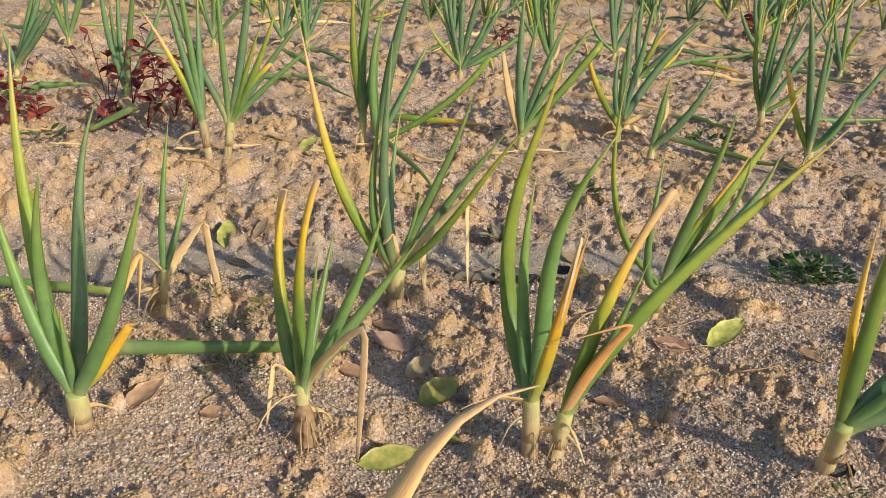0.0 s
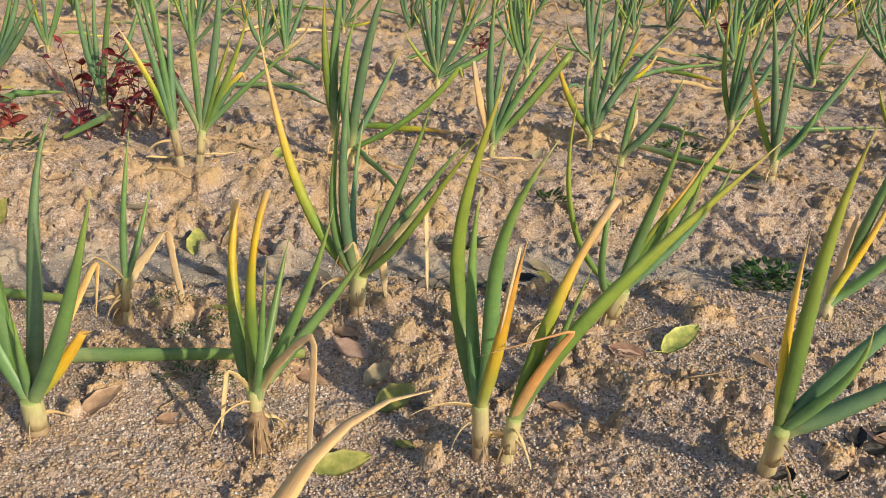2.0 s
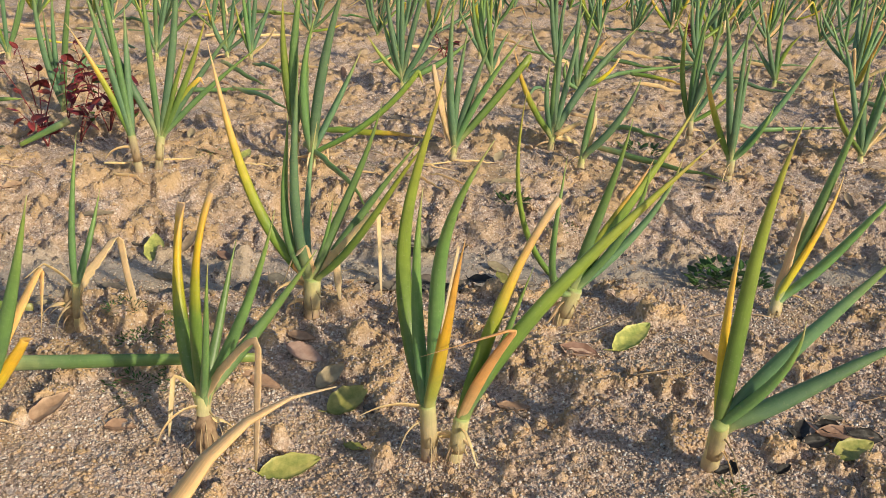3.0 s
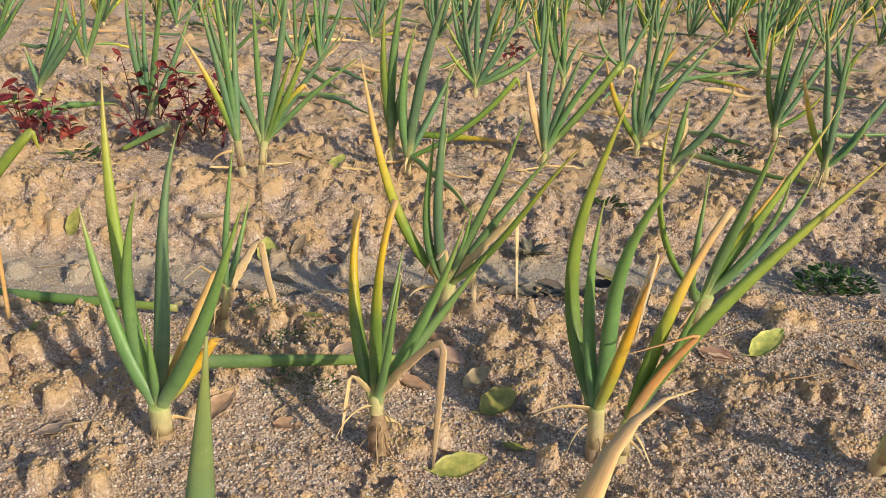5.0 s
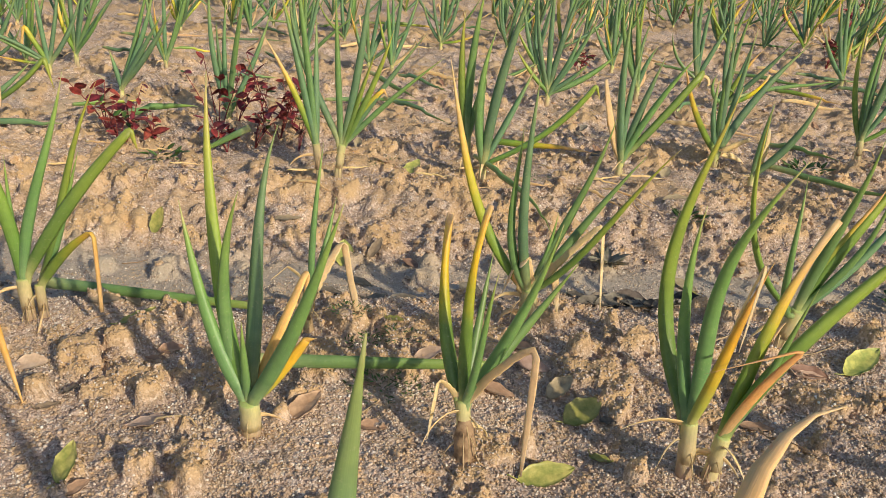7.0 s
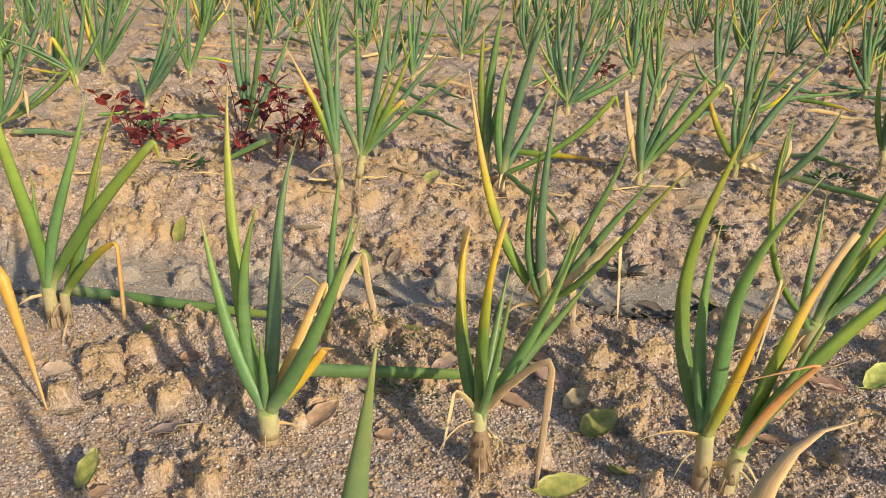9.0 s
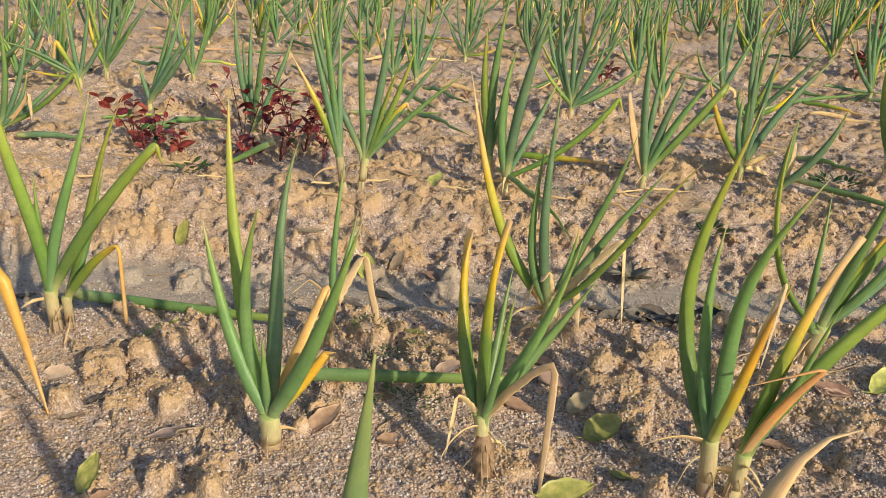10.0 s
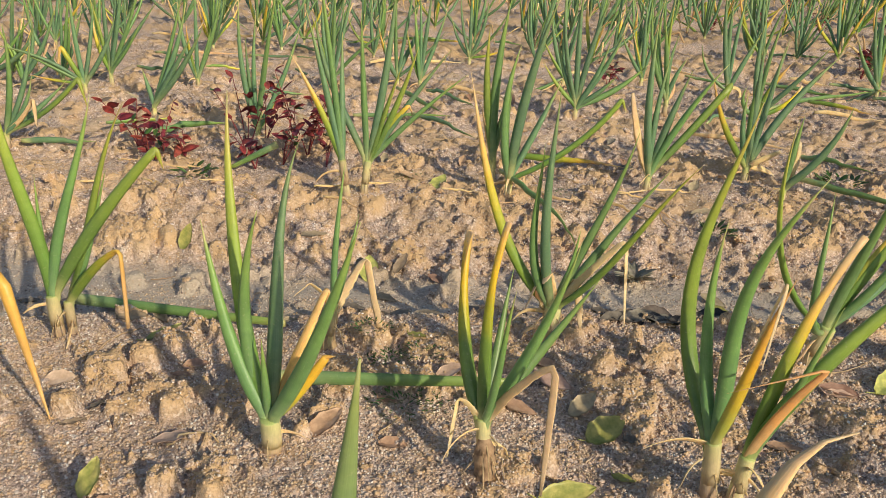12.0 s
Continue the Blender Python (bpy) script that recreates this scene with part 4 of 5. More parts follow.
def far_rows(plants):
    """The rows too far off to tell plant from plant, in one mesh."""
    mats = [GREEN, BLUISH, LIME, GOLD, DRY, STEM]
    verts, faces, index, along, around, base = [], [], [], [], [], 0
    for which, m in plants:
        for part in which.children:
            me = part.data
            co = np.empty(len(me.vertices) * 3, np.float32)
            me.vertices.foreach_get("co", co)
            mm = np.array(m)
            verts.append(co.reshape(-1, 3) @ mm[:3, :3].T + mm[:3, 3])
            for key, store in (("along", along), ("around", around)):
                val = np.empty(len(me.vertices), np.float32)
                me.attributes[key].data.foreach_get("value", val)
                store.append(val)
            faces += [tuple(base + q for q in p.vertices) for p in me.polygons]
            index += [mats.index(me.materials[0])] * len(me.polygons)
            base += len(me.vertices)
    ob = mesh_object("far_onion_rows", np.concatenate(verts), faces, mats[0], attributes=[("along", np.concatenate(along)), ("around", np.concatenate(around))])
    for extra in mats[1:]:
        ob.data.materials.append(extra)
    ob.data.polygons.foreach_set("material_index", index)
    tagged(ob, "distant rows of green spring onions", "onion plants", kind="stuff")


far_rows(far)


# ---- fallen onion leaves lying on the soil ----
def fallen(x0, y0, x1, y1, wide, kind, lift=0.004, end_lift=0.0, bow=0.04, stiff=False):
    a, b = Vector((x0, y0, 0)), Vector((x1, y1, 0))
    side = Vector((-(b - a).y, (b - a).x, 0)) * bow
    run = []
    for k in range(17):
        t = k / 16
        p = a.lerp(b, t) + side * math.sin(t * 3.1)
        run.append(p)
    zs = [floor_at(p.x, p.y) for p in run]
    zs = [max(zs[max(0, k - 2):k + 3]) for k in range(17)]
    if stiff:
        # a fresh leaf lies straight across the hollows
        a0, a1 = (zs[0] + zs[3]) / 2, (zs[16] + zs[13]) / 2
        zs = [a0 + (a1 - a0) * k / 16 + max(0, sum(zs) / 17 - (a0 + a1) / 2) for k in range(17)]
    for k, p in enumerate(run):
        p.z = (zs[k] if stiff else zs[k] * 0.5 + 0.5 * sum(zs) / 17) + lift + wide / 2600 + end_lift * (1 - k / 16)
    ob = sweep("fallen_onion_leaf", run, [wide / 1000 * (1 - 0.42 * (k / 16) ** 1.3) for k in range(17)] if stiff else leaf_widths(wide / 1000, 16), 0.25 if kind == "d" else 0.62, KINDS[kind][1], None)
    tagged(ob, {"g": "green onion leaf fallen flat on the soil", "j": "blue-green onion leaf fallen flat on the soil", "d": "withered tan onion leaf fallen on the soil", "y": "yellow-green onion leaf fallen on the soil", "o": "yellowing onion leaf fallen on the soil"}[kind], "fallen leaf", "fallen onion leaves")


fallen(-0.10, 1.035, 0.20, 1.125, 22, "g", 0.006, 0.0, 0.0, True)
fallen(-0.52, 1.192, -0.15, 1.192, 21, "g", 0.003, 0.0, 0.0, True)
fallen(-0.06, 2.16, 0.235, 2.115, 17, "o", 0.008)
fallen(0.585, 2.17, 0.885, 2.01, 15, "g", 0.004, 0.02)
fallen(-0.985, 2.045, -0.81, 2.135, 20, "g", 0.012)
fallen(-1.24, 1.86, -1.06, 1.915, 17, "j", 0.006)
fallen(0.58, 2.99, 0.99, 3.42, 15, "g", 0.01)
fallen(-0.56, 2.74, -0.36, 2.60, 17, "g", 0.01, 0.03)
fallen(-0.02, 1.95, 0.20, 1.70, 14, "g", 0.004, 0.04)
fallen(0.63, 2.44, 0.79, 2.32, 13, "g")
fallen(-0.62, 2.52, -0.32, 2.60, 14, "g", 0.006)
fallen(0.95, 2.56, 1.32, 2.72, 14, "g", 0.006)
r = random.Random(31)
for k in range(44):
    u, v = r.uniform(-1.6, 1.9), r.uniform(2.25, 4.6)
    x, y = from_rows(u, v)
    a, length = r.uniform(-40, 60), r.uniform(0.14, 0.30)
    fallen(x, y, x + length * math.cos(radians(a)), y + length * math.sin(radians(a)), r.choice((11, 13, 14)), r.choice("gjjyodd"), 0.005, r.uniform(0, 0.03))
fallen(-0.53, 1.885, -0.635, 1.855, 17, "g", 0.006, 0.055, 0.0, True)
for k in range(20):
    x, y = r.uniform(-1.0, 0.35), r.uniform(1.80, 2.0)
    y += 0.18 * x
    a, length = r.uniform(-60, 60), r.uniform(0.06, 0.13)
    fallen(x, y, x + length * math.cos(radians(a)), y + length * math.sin(radians(a)), r.choice((4, 5, 7)), "d", 0.004, r.uniform(0, 0.02), r.uniform(-0.15, 0.15))


# ---- leaf litter: single tree leaves blown onto the beds ----
def tree_leaf(x, y, length, heading, mat, label, curl=0.2, tilt=0.0, wide=0.44):
    """An oval leaf with a midrib, cupped and a little bent, with a short stalk."""
    nl, nw = 12, 6
    verts, faces = [], []
    r = random.Random(int(x * 1e4) + int(y * 1e5))
    sag, cup = r.uniform(-0.5, 0.9) * curl, r.uniform(0.3, 1.0) * curl
    for top in (1, 0):
        for i in range(nl + 1):
            t = i / nl
            half = 0.5 * wide * length * (math.sin(math.pi * t ** 0.86) ** 0.78 + 0.012)
            for j in range(nw + 1):
                q = j / nw * 2 - 1
                z = cup * length * 0.30 * abs(q) ** 1.4 * (half / length) * 4 + sag * length * 0.35 * (t - 0.5) ** 2 * 2 - 0.0012 * math.exp(-(q * 5) ** 2) + (0.0007 if top else 0) + 0.0009 * math.sin(t * 17 + q * 4)
                verts.append(((t - 0.5) * length, q * half * (1 + 0.05 * math.sin(t * 23 + q)), z))
    m = (nl + 1) * (nw + 1)
    for i in range(nl):
        for j in range(nw):
            a = i * (nw + 1) + j
            faces.append((a, a + nw + 1, a + nw + 2, a + 1))
            faces.append((m + a, m + a + 1, m + a + nw + 2, m + a + nw + 1))
    edge = [(i, 0) for i in range(nl + 1)] + [(nl, j) for j in range(1, nw + 1)] + [(i, nw) for i in range(nl - 1, -1, -1)] + [(0, j) for j in range(nw - 1, 0, -1)]
    ids = [i * (nw + 1) + j for i, j in edge]
    for a, b in zip(ids, ids[1:] + ids[:1]):
        faces.append((a, b, m + b, m + a))
    root = new("fallen_tree_leaf")
    d = length * 0.35
    ca, sa = math.cos(radians(heading)), math.sin(radians(heading))
    z = [floor_at(x + ca * d * k, y + sa * d * k) for k in (-1, 0, 1)] + [floor_at(x - sa * d * k * 0.4, y + ca * d * k * 0.4) for k in (-1, 1)]
    pitch = math.degrees(math.atan2(z[2] - z[0], 2 * d)) * 0.6
    across = abs(math.cos(radians(heading) - ROW_TURN)) * 0.19 + abs(math.sin(radians(heading) - ROW_TURN)) * 0.42
    lift = max(z[1], (z[0] + z[2]) / 2, (z[3] + z[4]) / 2) + 0.001 + math.sin(radians(tilt)) * length * across * 0.75
    root.matrix_basis = Matrix.Translation((x, y, lift)) @ Matrix.Rotation(radians(tilt), 4, Vector((CR, SR, 0))) @ pose(0, 0, 0, 0, -pitch, heading)
    blade = mesh_object("blade", verts, faces, mat, root)
    stalk = [Vector((-length * 0.5 + 0.002 - length * 0.16 * k / 4, 0.002 * k, 0.0006 * k)) for k in range(5)]
    sweep("stalk", stalk, [0.0016, 0.0014, 0.0013, 0.0013, 0.0016], 1.0, mat, root, 5)
    tagged(root, label, "leaf", "leaf litter on the beds")


# single leaves: place, length, heading, tilt towards the path, width as a share of the length
BROWN_LEAVES = [(0.009, 0.990, 0.058, 72, 14, 0.46), (0.092, 0.992, 0.035, 11, 20, 0.46), (0.054, 1.071, 0.027, 5, 10, 0.40), (0.589, 1.243, 0.050, 176, 18, 0.36), (-0.228, 1.080, 0.036, 35, 12, 0.60), (-0.231, 1.051, 0.028, -167, 8, 0.36), (-0.151, 0.793, 0.028, 48, 26, 0.50), (0.210, 1.110, 0.055, -3, 10, 0.36), (0.226, 1.215, 0.040, -4, 16, 0.40), (0.519, 1.108, 0.040, -3, 8, 0.36), (0.751, 1.236, 0.033, -37, 14, 0.40), (0.879, 1.111, 0.061, 2, 14, 0.34), (-0.044, 1.575, 0.044, -29, 14, 0.40), (-0.225, 1.941, 0.059, 4, 10, 0.36)]
PINK_LEAVES = [(0.113, 1.151, 0.044, 27, 22, 0.46), (0.243, 1.177, 0.055, -13, 26, 0.44), (-0.151, 0.914, 0.056, -162, 4, 0.34), (-0.372, 0.989, 0.046, 21, 26, 0.52), (0.591, 1.236, 0.040, 6, 14, 0.36)]
TAN_LEAVES = [(-0.283, 0.910, 0.030, 38, 10, 0.34), (0.288, 1.142, 0.047, 56, 24, 0.52), (-0.124, 1.600, 0.050, 75, 20, 0.42), (-0.104, 1.465, 0.048, -12, 10, 0.36), (-0.321, 1.627, 0.060, 27, 8, 0.36), (0.320, 1.477, 0.053, 29, 8, 0.42), (-0.187, 1.265, 0.031, 39, 10, 0.40)]
DARK_LEAVES = [(-0.120, 1.318, 0.060, -6, 12, 0.40), (-0.092, 1.296, 0.048, 12, 8, 0.36), (-0.056, 1.322, 0.056, 4, 14, 0.34), (-0.021, 1.332, 0.050, -14, 10, 0.40), (0.009, 1.352, 0.046, 30, 18, 0.40), (0.074, 1.392, 0.062, 70, 24, 0.44), (0.090, 1.492, 0.050, -20, 26, 0.50), (-0.205, 1.590, 0.052, 20, 16, 0.46), (-0.272, 0.942, 0.030, 26, 8, 0.34), (0.331, 1.411, 0.061, 32, 24, 0.40), (0.353, 1.094, 0.021, -4, 14, 0.55), (0.875, 1.148, 0.033, 20, 8, 0.30)]
GREEN_LEAVES = [(-0.172, 1.560, 0.066, 110, 30, 0.55), (-0.158, 1.935, 0.068, 80, 14, 0.50), (0.322, 1.103, 0.059, 50, 18, 0.62), (0.352, 1.027, 0.028, -5, 8, 0.40), (0.298, 0.968, 0.066, 29, 28, 0.42), (0.657, 1.277, 0.075, 51, 18, 0.40), (-0.175, 0.810, 0.050, 104, 30, 0.44), (-0.322, 1.143, 0.062, 69, 4, 0.26), (0.038, 1.229, 0.029, -1, 8, 0.42), (0.880, 1.081, 0.052, 31, 18, 0.50), (0.849, 1.093, 0.020, 10, 10, 0.45), (0.462, 1.590, 0.050, -46, 16, 0.40)]
for spots, mat, text, curl in (
        (BROWN_LEAVES, LITTER_BROWN, "dry reddish-brown oval tree leaf lying on the soil", 0.38),
        (PINK_LEAVES, LITTER_PINK, "faded pinkish-tan oval tree leaf lying on the soil", 0.3),
        (TAN_LEAVES, LITTER_TAN, "faded tan oval tree leaf lying on the soil", 0.3),
        (DARK_LEAVES, LITTER_DARK, "weathered dark grey-brown leaf lying on the soil", 0.3),
        (GREEN_LEAVES, LITTER_GREEN, "yellow-green oval tree leaf lying on the soil", 0.22),
):
    for x, y, length, heading, tilt, wide in spots:
        tree_leaf(x, y, length, heading, mat, text, curl, tilt, wide)
# on the bank and in the furrow
for x, y, length, heading, tilt in ((0.716, 1.560, 0.062, -12, 12), (0.680, 1.535, 0.052, 10, 18), (0.445, 1.640, 0.050, -30, 14), (0.417, 1.930, 0.056, 15, 10), (0.391, 2.090, 0.052, 80, 20), (-0.388, 1.161, 0.046, 20, 20), (-0.356, 1.186, 0.036, -30, 12)):
    tree_leaf(x, y, length, heading, LITTER_TAN, "faded tan oval tree leaf lying on the soil", 0.3, tilt)
tree_leaf(-0.545, 1.530, 0.058, 80, LITTER_GREEN, "yellow-green oval tree leaf leaning on the bank", 0.22, 64)

BLACK = [(0.832, 1.105, 0.036, 70), (0.842, 1.088, 0.034, 20), (0.822, 1.090, 0.022, -30), (0.866, 1.120, 0.034, -5), (0.801, 1.035, 0.020, 40), (0.900, 1.110, 0.040, 5), (0.737, 1.012, 0.020, 30), (0.748, 1.020, 0.018, 100)]
for k, (x, y, s, a) in enumerate(BLACK):
    tree_leaf(x, y, s, a, LITTER_BLACK, "rotted black crumpled leaf scrap on the soil", 0.9, 10 + k * 23 % 40)

# a heap of dark leaves in the furrow; black ones colour in the shade beneath
HEAP = [(x + 0.01 * (k % 3), y + 0.02) for k, (x, y) in enumerate(((0.278, 1.388), (0.305, 1.400), (0.335, 1.392), (0.365, 1.394), (0.392, 1.398), (0.420, 1.400), (0.300, 1.378), (0.350, 1.412), (0.376, 1.384), (0.406, 1.388)))]
for k, (x, y) in enumerate(HEAP):
    tree_leaf(x, y, 0.040 + 0.006 * (k % 4), -25 + 31 * k % 70, (LITTER_DARK, LITTER_GREY, LITTER_BLACK)[k % 3], "dark leaf of the furrow heap, some black for deep shade", 0.6, 4 + 17 * k % 24)

r = random.Random(77)
for k in range(38):
    u, v = -0.55 + 1.75 * (k + r.random()) / 38, r.uniform(1.38, 1.47)
    v -= float(furrow_bend(np.array([u]))[0])
    x, y = from_rows(u, v)
    mat = (LITTER_GREY, LITTER_GREY, LITTER_DARK)[k % 3]
    tree_leaf(x, y, r.uniform(0.030, 0.062), r.uniform(-30, 40), mat, "weathered dark grey-brown leaf lying in the furrow" if k % 3 == 2 else "dusty grey-brown leaf half buried in the furrow", 0.4, r.uniform(2, 16))
for k in range(90):
    u, v = r.uniform(-1.4, 1.5), r.choice((r.uniform(1.7, 2.5), r.uniform(2.0, 2.8), r.uniform(2.2, 3.2)))
    x, y = from_rows(u, v)
    mat = r.choice((LITTER_DARK, LITTER_TAN, LITTER_BROWN))
    tree_leaf(x, y, r.uniform(0.02, 0.045), r.uniform(-90, 90), mat, {LITTER_DARK: "weathered dark grey-brown leaf lying on the soil", LITTER_TAN: "faded tan oval tree leaf lying on the soil"}.get(mat, "dry reddish-brown oval tree leaf lying on the soil"), 0.45, r.uniform(0, 30))


# ---- weeds ----
def small_leaf_mesh(name, length, wide, mat, cup=0.25):
    verts, faces = [], []
    for top in (1, 0):
        for i in range(6):
            t = i / 5
            half = wide / 2 * math.sin(math.pi * min(0.985, 0.04 + t * 0.96) ** 0.8) ** 0.85
            for q in (-1, 0, 1):
                verts.append((t * length, q * half, cup * half * q * q - 0.35 * length * t * t * cup + (0.0004 if top else 0)))
    for i in range(5):
        for j in (0, 1):
            a = i * 3 + j
            faces.append((a, a + 3, a + 4, a + 1))
            faces.append((18 + a, 18 + a + 1, 18 + a + 4, 18 + a + 3))
        for a in (i * 3, i * 3 + 2):
            faces.append((a, a + 3, 18 + a + 3, 18 + a))
    me = bpy.data.meshes.new(name)
    me.from_pydata(verts, [], faces)
    me.materials.append(mat)
    me.polygons.foreach_set("use_smooth", [True] * len(me.polygons))
    return me


RED_BLADE = [small_leaf_mesh("leaf", s, s * 0.50, RED_LEAF) for s in (0.030, 0.024, 0.042)]
BROWN_BLADE = [small_leaf_mesh("leaf", s, s * 0.5, m) for s, m in ((0.024, LITTER_BROWN), (0.030, LITTER_TAN), (0.022, WEED))]
WEED_BLADE = [small_leaf_mesh("leaf", s, s * 0.34, WEED) for s in (0.026, 0.020, 0.015)]
TINY_BLADE = [small_leaf_mesh("leaf", s, s * 0.28, m) for s, m in ((0.006, WEED), (0.004, BRIGHT_WEED), (0.007, BRIGHT_WEED))]


def red_weed(x, y, tall, n, seed):
    r = random.Random(seed)
    root = new("red_weed")
    root.location = (x, y, floor_at(x, y))
    tagged(root, "low weed with dark crimson leaves and thin stems", "weed", "red weeds")
    for k in range(n):
        az, lean = r.uniform(0, 360), r.uniform(4, 42)
        run = growth((0, 0, -0.004), az, az + r.uniform(-30, 30), lean * 0.5, lean, lean * 1.2, tall * r.uniform(0.55, 1.1), 7)
        sweep("stem", run, [0.0032 - 0.0016 * q / 7 for q in range(8)], 1.0, RED_LEAF, root, 5)
        for q in (3, 4, 5, 6, 7, 7):
            ob = new("leaf", r.choice(RED_BLADE if r.random() < 0.62 else BROWN_BLADE))
            ob.parent = root
            ob.matrix_basis = Matrix.Translation(run[q]) @ pose(0, 0, 0, r.uniform(-50, 50), r.uniform(-45, 30), r.uniform(0, 360))


for k, (x, y, h, n) in enumerate([(-0.862, 1.863, 0.15, 5), (-0.904, 1.972, 0.13, 3), (-0.965, 1.955, 0.15, 4), (-0.79, 1.90, 0.09, 4), (-0.662, 1.975, 0.19, 4), (-0.560, 1.958, 0.15, 5), (-0.533, 2.04, 0.19, 5), (-0.70, 2.13, 0.18, 4), (-0.645, 2.18, 0.18, 3), (-0.54, 2.13, 0.13, 4), (-0.46, 1.99, 0.10, 3), (-0.60, 1.90, 0.09, 4), (0.05, 3.32, 0.12, 6), (0.98, 3.9, 0.12, 6), (0.39, 5.40, 0.14, 5), (0.67, 5.35, 0.14, 5), (1.00, 5.60, 0.16, 6), (1.30, 5.30, 0.15, 6), (0.90, 6.30, 0.18, 6), (1.50, 5.90, 0.18, 6)]):
    red_weed(x, y, h, n, 50 + k)


def green_weed(x, y, spread, n, seed, blades, tall=0.012):
    r = random.Random(seed)
    root = new("green_weed")
    root.location = (x, y, floor_at(x, y))
    tagged(root, "small low green weed growing on the bare soil", "weed", "green weeds")
    for k in range(n):
        ob = new("leaf", r.choice(blades))
        ob.parent = root
        a, d = r.uniform(0, 2 * math.pi), spread * math.sqrt(r.random())
        ob.matrix_basis = Matrix.Translation((d * math.cos(a), d * math.sin(a), r.uniform(0.0, tall) * (1 - (d / spread) ** 2 * 0.7))) @ pose(0, 0, 0, r.uniform(-30, 30), -r.uniform(10, 45), math.degrees(a) + r.uniform(-60, 60))


LEAFY_BLADE = [small_leaf_mesh("leaf", s, s * 0.55, m) for s, m in ((0.016, BRIGHT_WEED), (0.013, BRIGHT_WEED), (0.020, WEED), (0.011, BRIGHT_WEED))]
for k, (x, y, s, n) in enumerate([(0.822, 1.655, 0.046, 110), (0.868, 1.680, 0.044, 90)]):
    green_weed(x, y, s, n, 180 + k, LEAFY_BLADE, 0.05)
for k, (x, y, s, n) in enumerate([(0.445, 1.86, 0.025, 20), (0.709, 2.26, 0.05, 40), (-0.70, 1.80, 0.04, 26)]):
    green_weed(x, y, s, n, 80 + k, WEED_BLADE)
for k, (x, y, s, n) in enumerate([(0.020, 1.160, 0.042, 150), (0.075, 1.075, 0.045, 150), (0.11, 1.10, 0.035, 90), (-0.02, 1.20, 0.03, 60), (0.06, 1.19, 0.03, 60), (0.74, 0.985, 0.02, 40), (0.55, 1.80, 0.03, 40), (-0.22, 1.93, 0.04, 40), (0.13, 1.99, 0.03, 30)]):
    green_weed(x, y, s, n, 120 + k, TINY_BLADE)



def rosette_weed(x, y, spread, n, seed):
    """A flat ring of grey-purple leaves round a low crown."""
    r = random.Random(seed)
    blades = [small_leaf_mesh("leaf", spread * q, spread * q * 0.34, ROSETTE, 0.4) for q in (1.0, 0.85, 0.7)]
    root = new("rosette_weed")
    root.location = (x, y, floor_at(x, y) + 0.004)
    tagged(root, "flat rosette weed with dusky grey-purple leaves", "weed", "rosette weeds")
    for k in range(n):
        ob = new("leaf", r.choice(blades))
        ob.parent = root
        ob.matrix_basis = pose(0, 0, 0.001 * (k % 4), r.uniform(-18, 18), -r.uniform(14, 40), 360 * k / n + r.uniform(-10, 10))


rosette_weed(0.304, 1.680, 0.048, 30, 5)
rosette_weed(0.246, 1.685, 0.028, 13, 6)


# ---- clods, straw and loose grains ----
def clod_mesh(seed):
    bm = bmesh.new()
    bmesh.ops.create_icosphere(bm, subdivisions=4, radius=1)
    off = Vector((seed * 7.3, seed * 3.1, seed * 5.7))
    for v in bm.verts:
        d = noise.noise(v.co * 1.3 + off) * 0.42 + noise.noise(v.co * 3.4 + off) * 0.22 + noise.noise(v.co * 7 + off) * 0.30 + noise.noise(v.co * 15 + off) * 0.20
        v.co = v.co * (1 + d)
        v.co.z *= 0.72
        v.co *= 0.012
    me = bpy.data.meshes.new("soil_clod")
    bm.to_mesh(me)
    bm.free()
    me.materials.append(CLOD)
    return me


CLODS = [clod_mesh(s) for s in range(1, 6)]
r = random.Random(21)
spots = []
for k in range(62):
    u, v = r.uniform(-0.75, 1.35), r.choice((r.uniform(0.8, 1.33), r.uniform(1.62, 2.3)))
    x, y = from_rows(u, v)
    if all((x - a) ** 2 + (y - b) ** 2 > 0.0016 for a, b, _ in FEET):
        spots.append((x, y, r.choice((0.007, 0.009, 0.011, 0.014))))
for x, y, s in spots:
    ob = new("soil_clod", r.choice(CLODS))
    ob.matrix_basis = pose(x, y, floor_at(x, y) + s * 0.18, r.uniform(-20, 20), r.uniform(-20, 20), r.uniform(0, 360)) @ Matrix.Scale(s / 0.012, 4)
    tagged(ob, "crumbly tan lump of crusted sandy soil", "soil clod", "clods on the beds")

for k in range(90):
    u, v = r.uniform(-0.8, 1.2), r.uniform(0.82, 2.9)
    x, y = from_rows(u, v)
    length, a = r.uniform(0.03, 0.11), r.uniform(0, 6.28)
    run = []
    for q in range(9):
        px, py = x + math.cos(a + 0.05 * q) * length * q / 8, y + math.sin(a + 0.05 * q) * length * q / 8
        run.append(Vector((px, py, floor_at(px, py) + 0.002)))
    zs = [p.z for p in run]
    for q, p in enumerate(run):
        p.z = max(zs[max(0, q - 1):q + 2])
    ob = sweep("straw", run, [r.uniform(0.0010, 0.0030)] * 9, 0.4, STRAW, None, 5, 1.0, 0.2)
    tagged(ob, "thin dry straw strand lying on the soil", "straw", "straw on the beds")


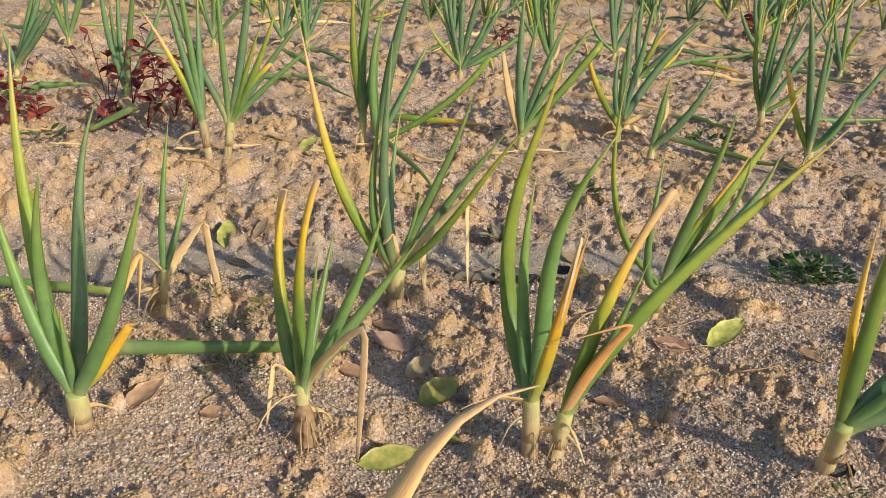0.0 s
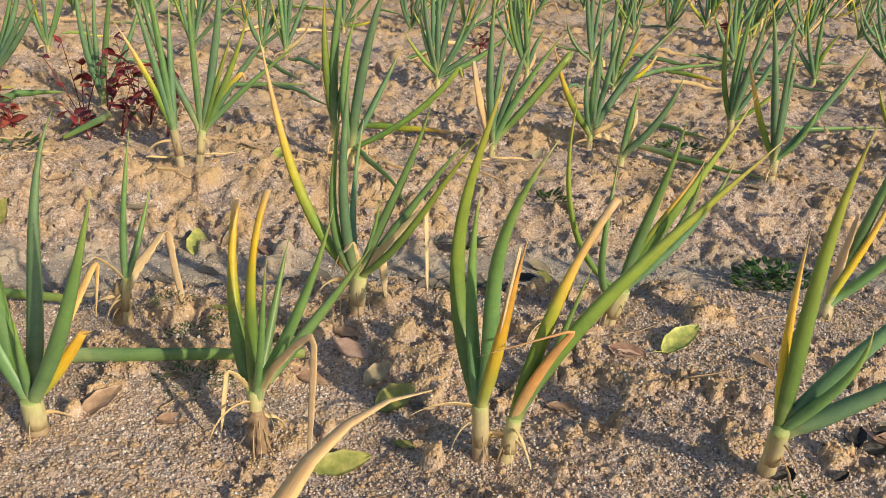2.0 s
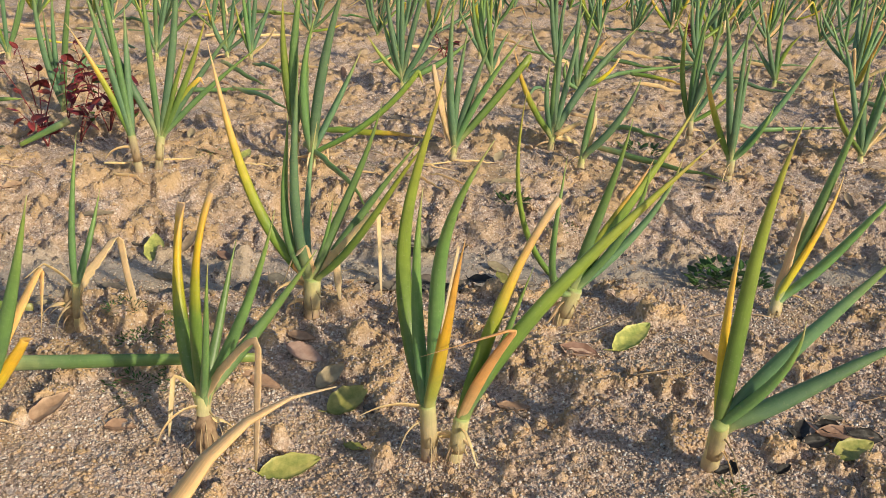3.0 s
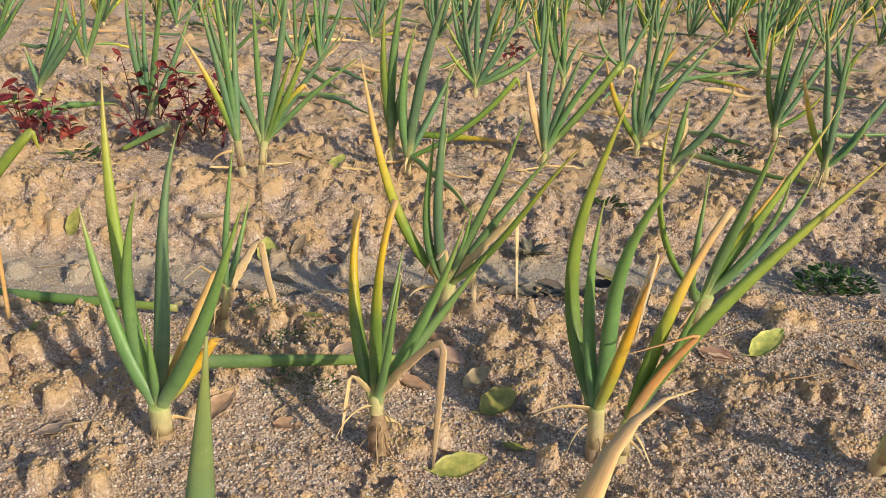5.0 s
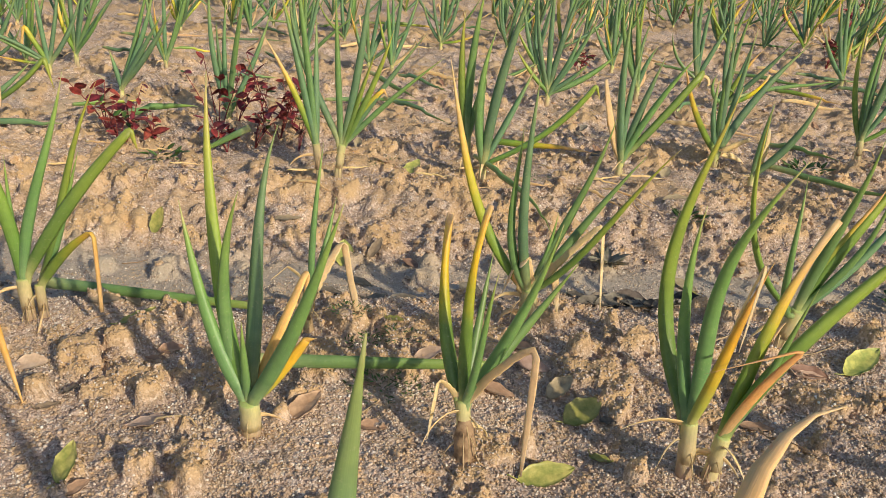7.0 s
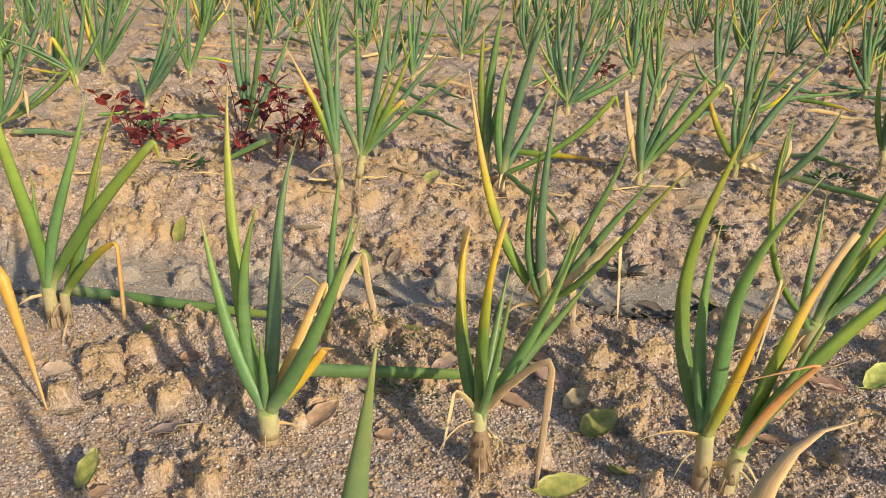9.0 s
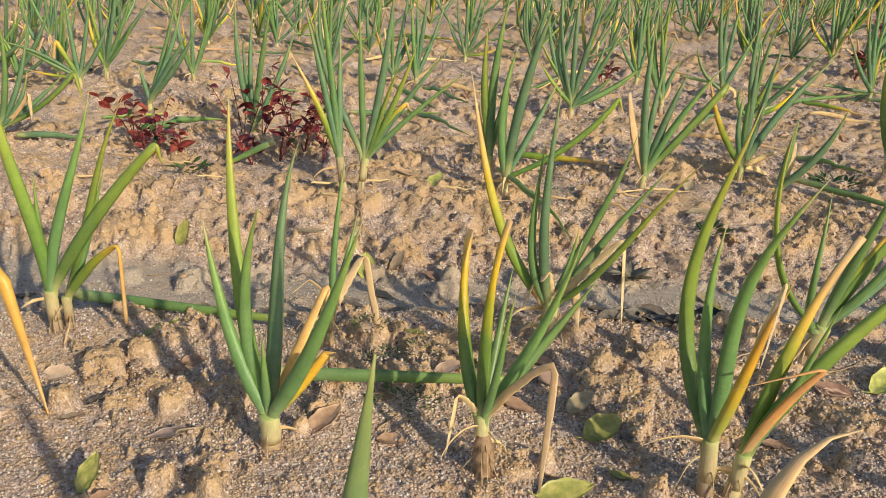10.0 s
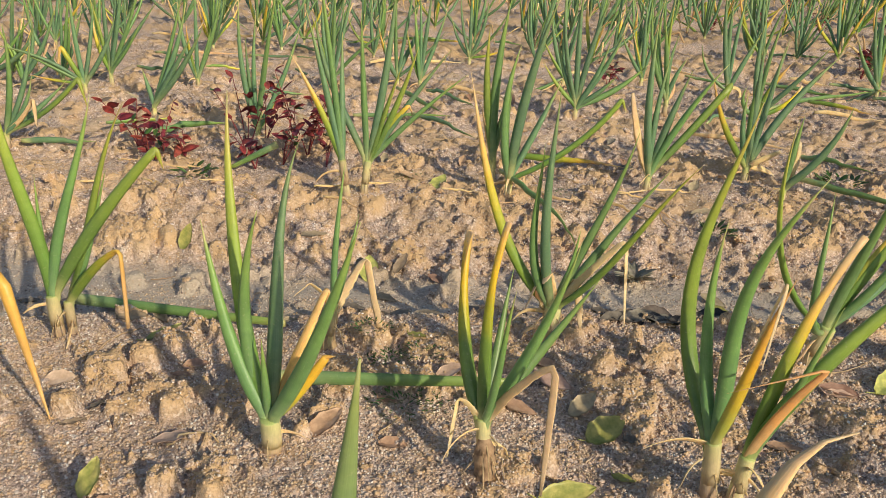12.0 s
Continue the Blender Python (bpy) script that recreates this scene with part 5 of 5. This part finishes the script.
def build_crumbs(count):
    """Crumbs of broken crust, a few millimetres to two centimetres across, thick in some patches and thin in others."""
    rs = np.random.RandomState(9)
    bm = bmesh.new()
    bmesh.ops.create_icosphere(bm, subdivisions=1, radius=1)
    ball = np.array([v.co[:] for v in bm.verts])
    tri = np.array([[v.index for v in f.verts] for f in bm.faces])
    bm.free()
    kinds = []
    for k in range(12):
        q = rs.rand(len(ball))
        warp = 0.25 * np.sin(ball @ rs.randn(3) * 2.5 + k) + 0.20 * np.sin(ball @ rs.randn(3) * 4.5)
        kinds.append(ball * (0.70 + 0.55 * q + warp)[:, None] * np.array([1, 0.75 + 0.4 * rs.rand(), 0.62]))
    kinds = np.array(kinds)
    v = np.where(rs.rand(count) < 0.42, 0.78 + 0.60 * rs.rand(count), 1.58 + 1.9 * rs.rand(count) ** 1.3)
    u = 0.55 - 0.12 * v + (0.62 * v + 0.15) * (rs.rand(count) * 2 - 1)
    x, y = from_rows(u, v)
    keep = rs.rand(count) < (1 - 0.75 * lumps_at(x, y)) * (0.12 + 0.9 * step(-0.15, 0.5, N1(x * 7 + 21, y * 7 + 2) + 0.5 * N2(x * 21, y * 21)))
    for fx, fy, _ in FEET:
        keep &= (x - fx) ** 2 + (y - fy) ** 2 > 0.0004
    spare = count // 4
    x, y, v = (np.concatenate([a[keep], b]) for a, b in ((x, rs.rand(spare) * 7 - 3.2), (y, rs.rand(spare) * 4.6 - 1.2), (v, np.ones(spare) * 2)))
    m = len(x)
    size = (0.0028 + 0.0065 * rs.rand(m) ** 3) * np.where(v > 1.5, 1.2, 0.82)
    turn = rs.rand(m) * 2 * np.pi
    c, q = np.cos(turn), np.sin(turn)
    shape = kinds[rs.randint(0, 12, m)] * size[:, None, None]
    px = shape[:, :, 0] * c[:, None] - shape[:, :, 1] * q[:, None] + x[:, None]
    py = shape[:, :, 0] * q[:, None] + shape[:, :, 1] * c[:, None] + y[:, None]
    pz = shape[:, :, 2] + (ground_z(x, y) + size * 0.22)[:, None]
    verts = np.stack([px, py, pz], -1).reshape(-1, 3)
    faces = (tri[None] + len(ball) * np.arange(m)[:, None, None]).reshape(-1, 3).tolist()
    ob = mesh_object("soil_crumbs", verts, faces, CLOD, smooth=False)
    tagged(ob, "crumbs of broken tan soil crust strewn over the beds", "soil", kind="stuff")


build_crumbs(15000)


def build_crust_grit(count):
    """Fine crumbs that make the crust spongy and rough."""
    rs = np.random.RandomState(17)
    bm = bmesh.new()
    bmesh.ops.create_icosphere(bm, subdivisions=1, radius=1)
    ball = np.array([v.co[:] for v in bm.verts])
    tri = np.array([[v.index for v in f.verts] for f in bm.faces])
    bm.free()
    v = np.where(rs.rand(count) < 0.62, 0.74 + 0.64 * rs.rand(count), 1.56 + 0.75 * rs.rand(count))
    u = 0.55 - 0.12 * v + (0.60 * v + 0.12) * (rs.rand(count) * 2 - 1)
    x, y = from_rows(u, v)
    keep = rs.rand(count) < np.maximum(0.45 * crust_at(x, y) - 0.2 * lumps_at(x, y), 0.04 + 0.34 * (1 - gravel_at(x, y)) * (1 - silt_at(x, y))) * 0.9
    x, y = x[keep], y[keep]
    m = len(x)
    size = 0.0014 + 0.0020 * rs.rand(m) ** 2
    shape = ball[None] * (0.65 + 0.6 * rs.rand(m, len(ball), 1)) * size[:, None, None]
    verts = (shape + np.stack([x, y, ground_z(x, y) + size * 0.1], -1)[:, None]).reshape(-1, 3)
    faces = (tri[None] + len(ball) * np.arange(m)[:, None, None]).reshape(-1, 3).tolist()
    ob = mesh_object("crust_grit", verts, faces, CLOD)
    tagged(ob, "fine tan crumbs clinging to the soil crust", "soil", kind="stuff")


build_crust_grit(66000)


def build_grains(count):
    """Loose quartz and feldspar grains strewn over the crust."""
    rs = np.random.RandomState(5)
    solid = np.array([(1, 0, 0), (-1, 0, 0), (0, 1, 0), (0, -1, 0), (0, 0, 1), (0, 0, -1)])
    tri = np.array([(0, 2, 4), (2, 1, 4), (1, 3, 4), (3, 0, 4), (2, 0, 5), (1, 2, 5), (3, 1, 5), (0, 3, 5)])
    turn = rs.randn(count, 3, 3)
    turn = np.linalg.qr(turn)[0]
    v = np.where(rs.rand(count) < 0.52, 0.72 + 0.70 * rs.rand(count), 1.42 + 1.5 * rs.rand(count) ** 1.7)
    u = 0.55 - 0.12 * v + (0.62 * v + 0.15) * (rs.rand(count) * 2 - 1)
    x, y = from_rows(u, v)
    keep = rs.rand(count) > np.maximum.reduce([0.62 * (1 - gravel_at(x, y)), 0.7 * silt_at(x, y), 0.92 * lumps_at(x, y), 0.6 * crust_at(x, y)])
    x, y, turn = x[keep], y[keep], turn[keep]
    m = len(x)
    size = 0.0009 + 0.0014 * rs.rand(m) ** 2.6
    z = ground_z(x, y) + size * 0.35
    shape = (solid[None] * (0.6 + 0.9 * rs.rand(m, 6, 1))) @ turn * size[:, None, None]
    verts = (shape + np.stack([x, y, z], -1)[:, None]).reshape(-1, 3)
    faces = (tri[None] + 6 * np.arange(m)[:, None, None]).reshape(-1, 3).tolist()
    ob = mesh_object("loose_grains", verts, faces, GRAINS)
    tagged(ob, "loose coarse grains of pale and brown granite sand", "sand", kind="stuff")


build_grains(215000)
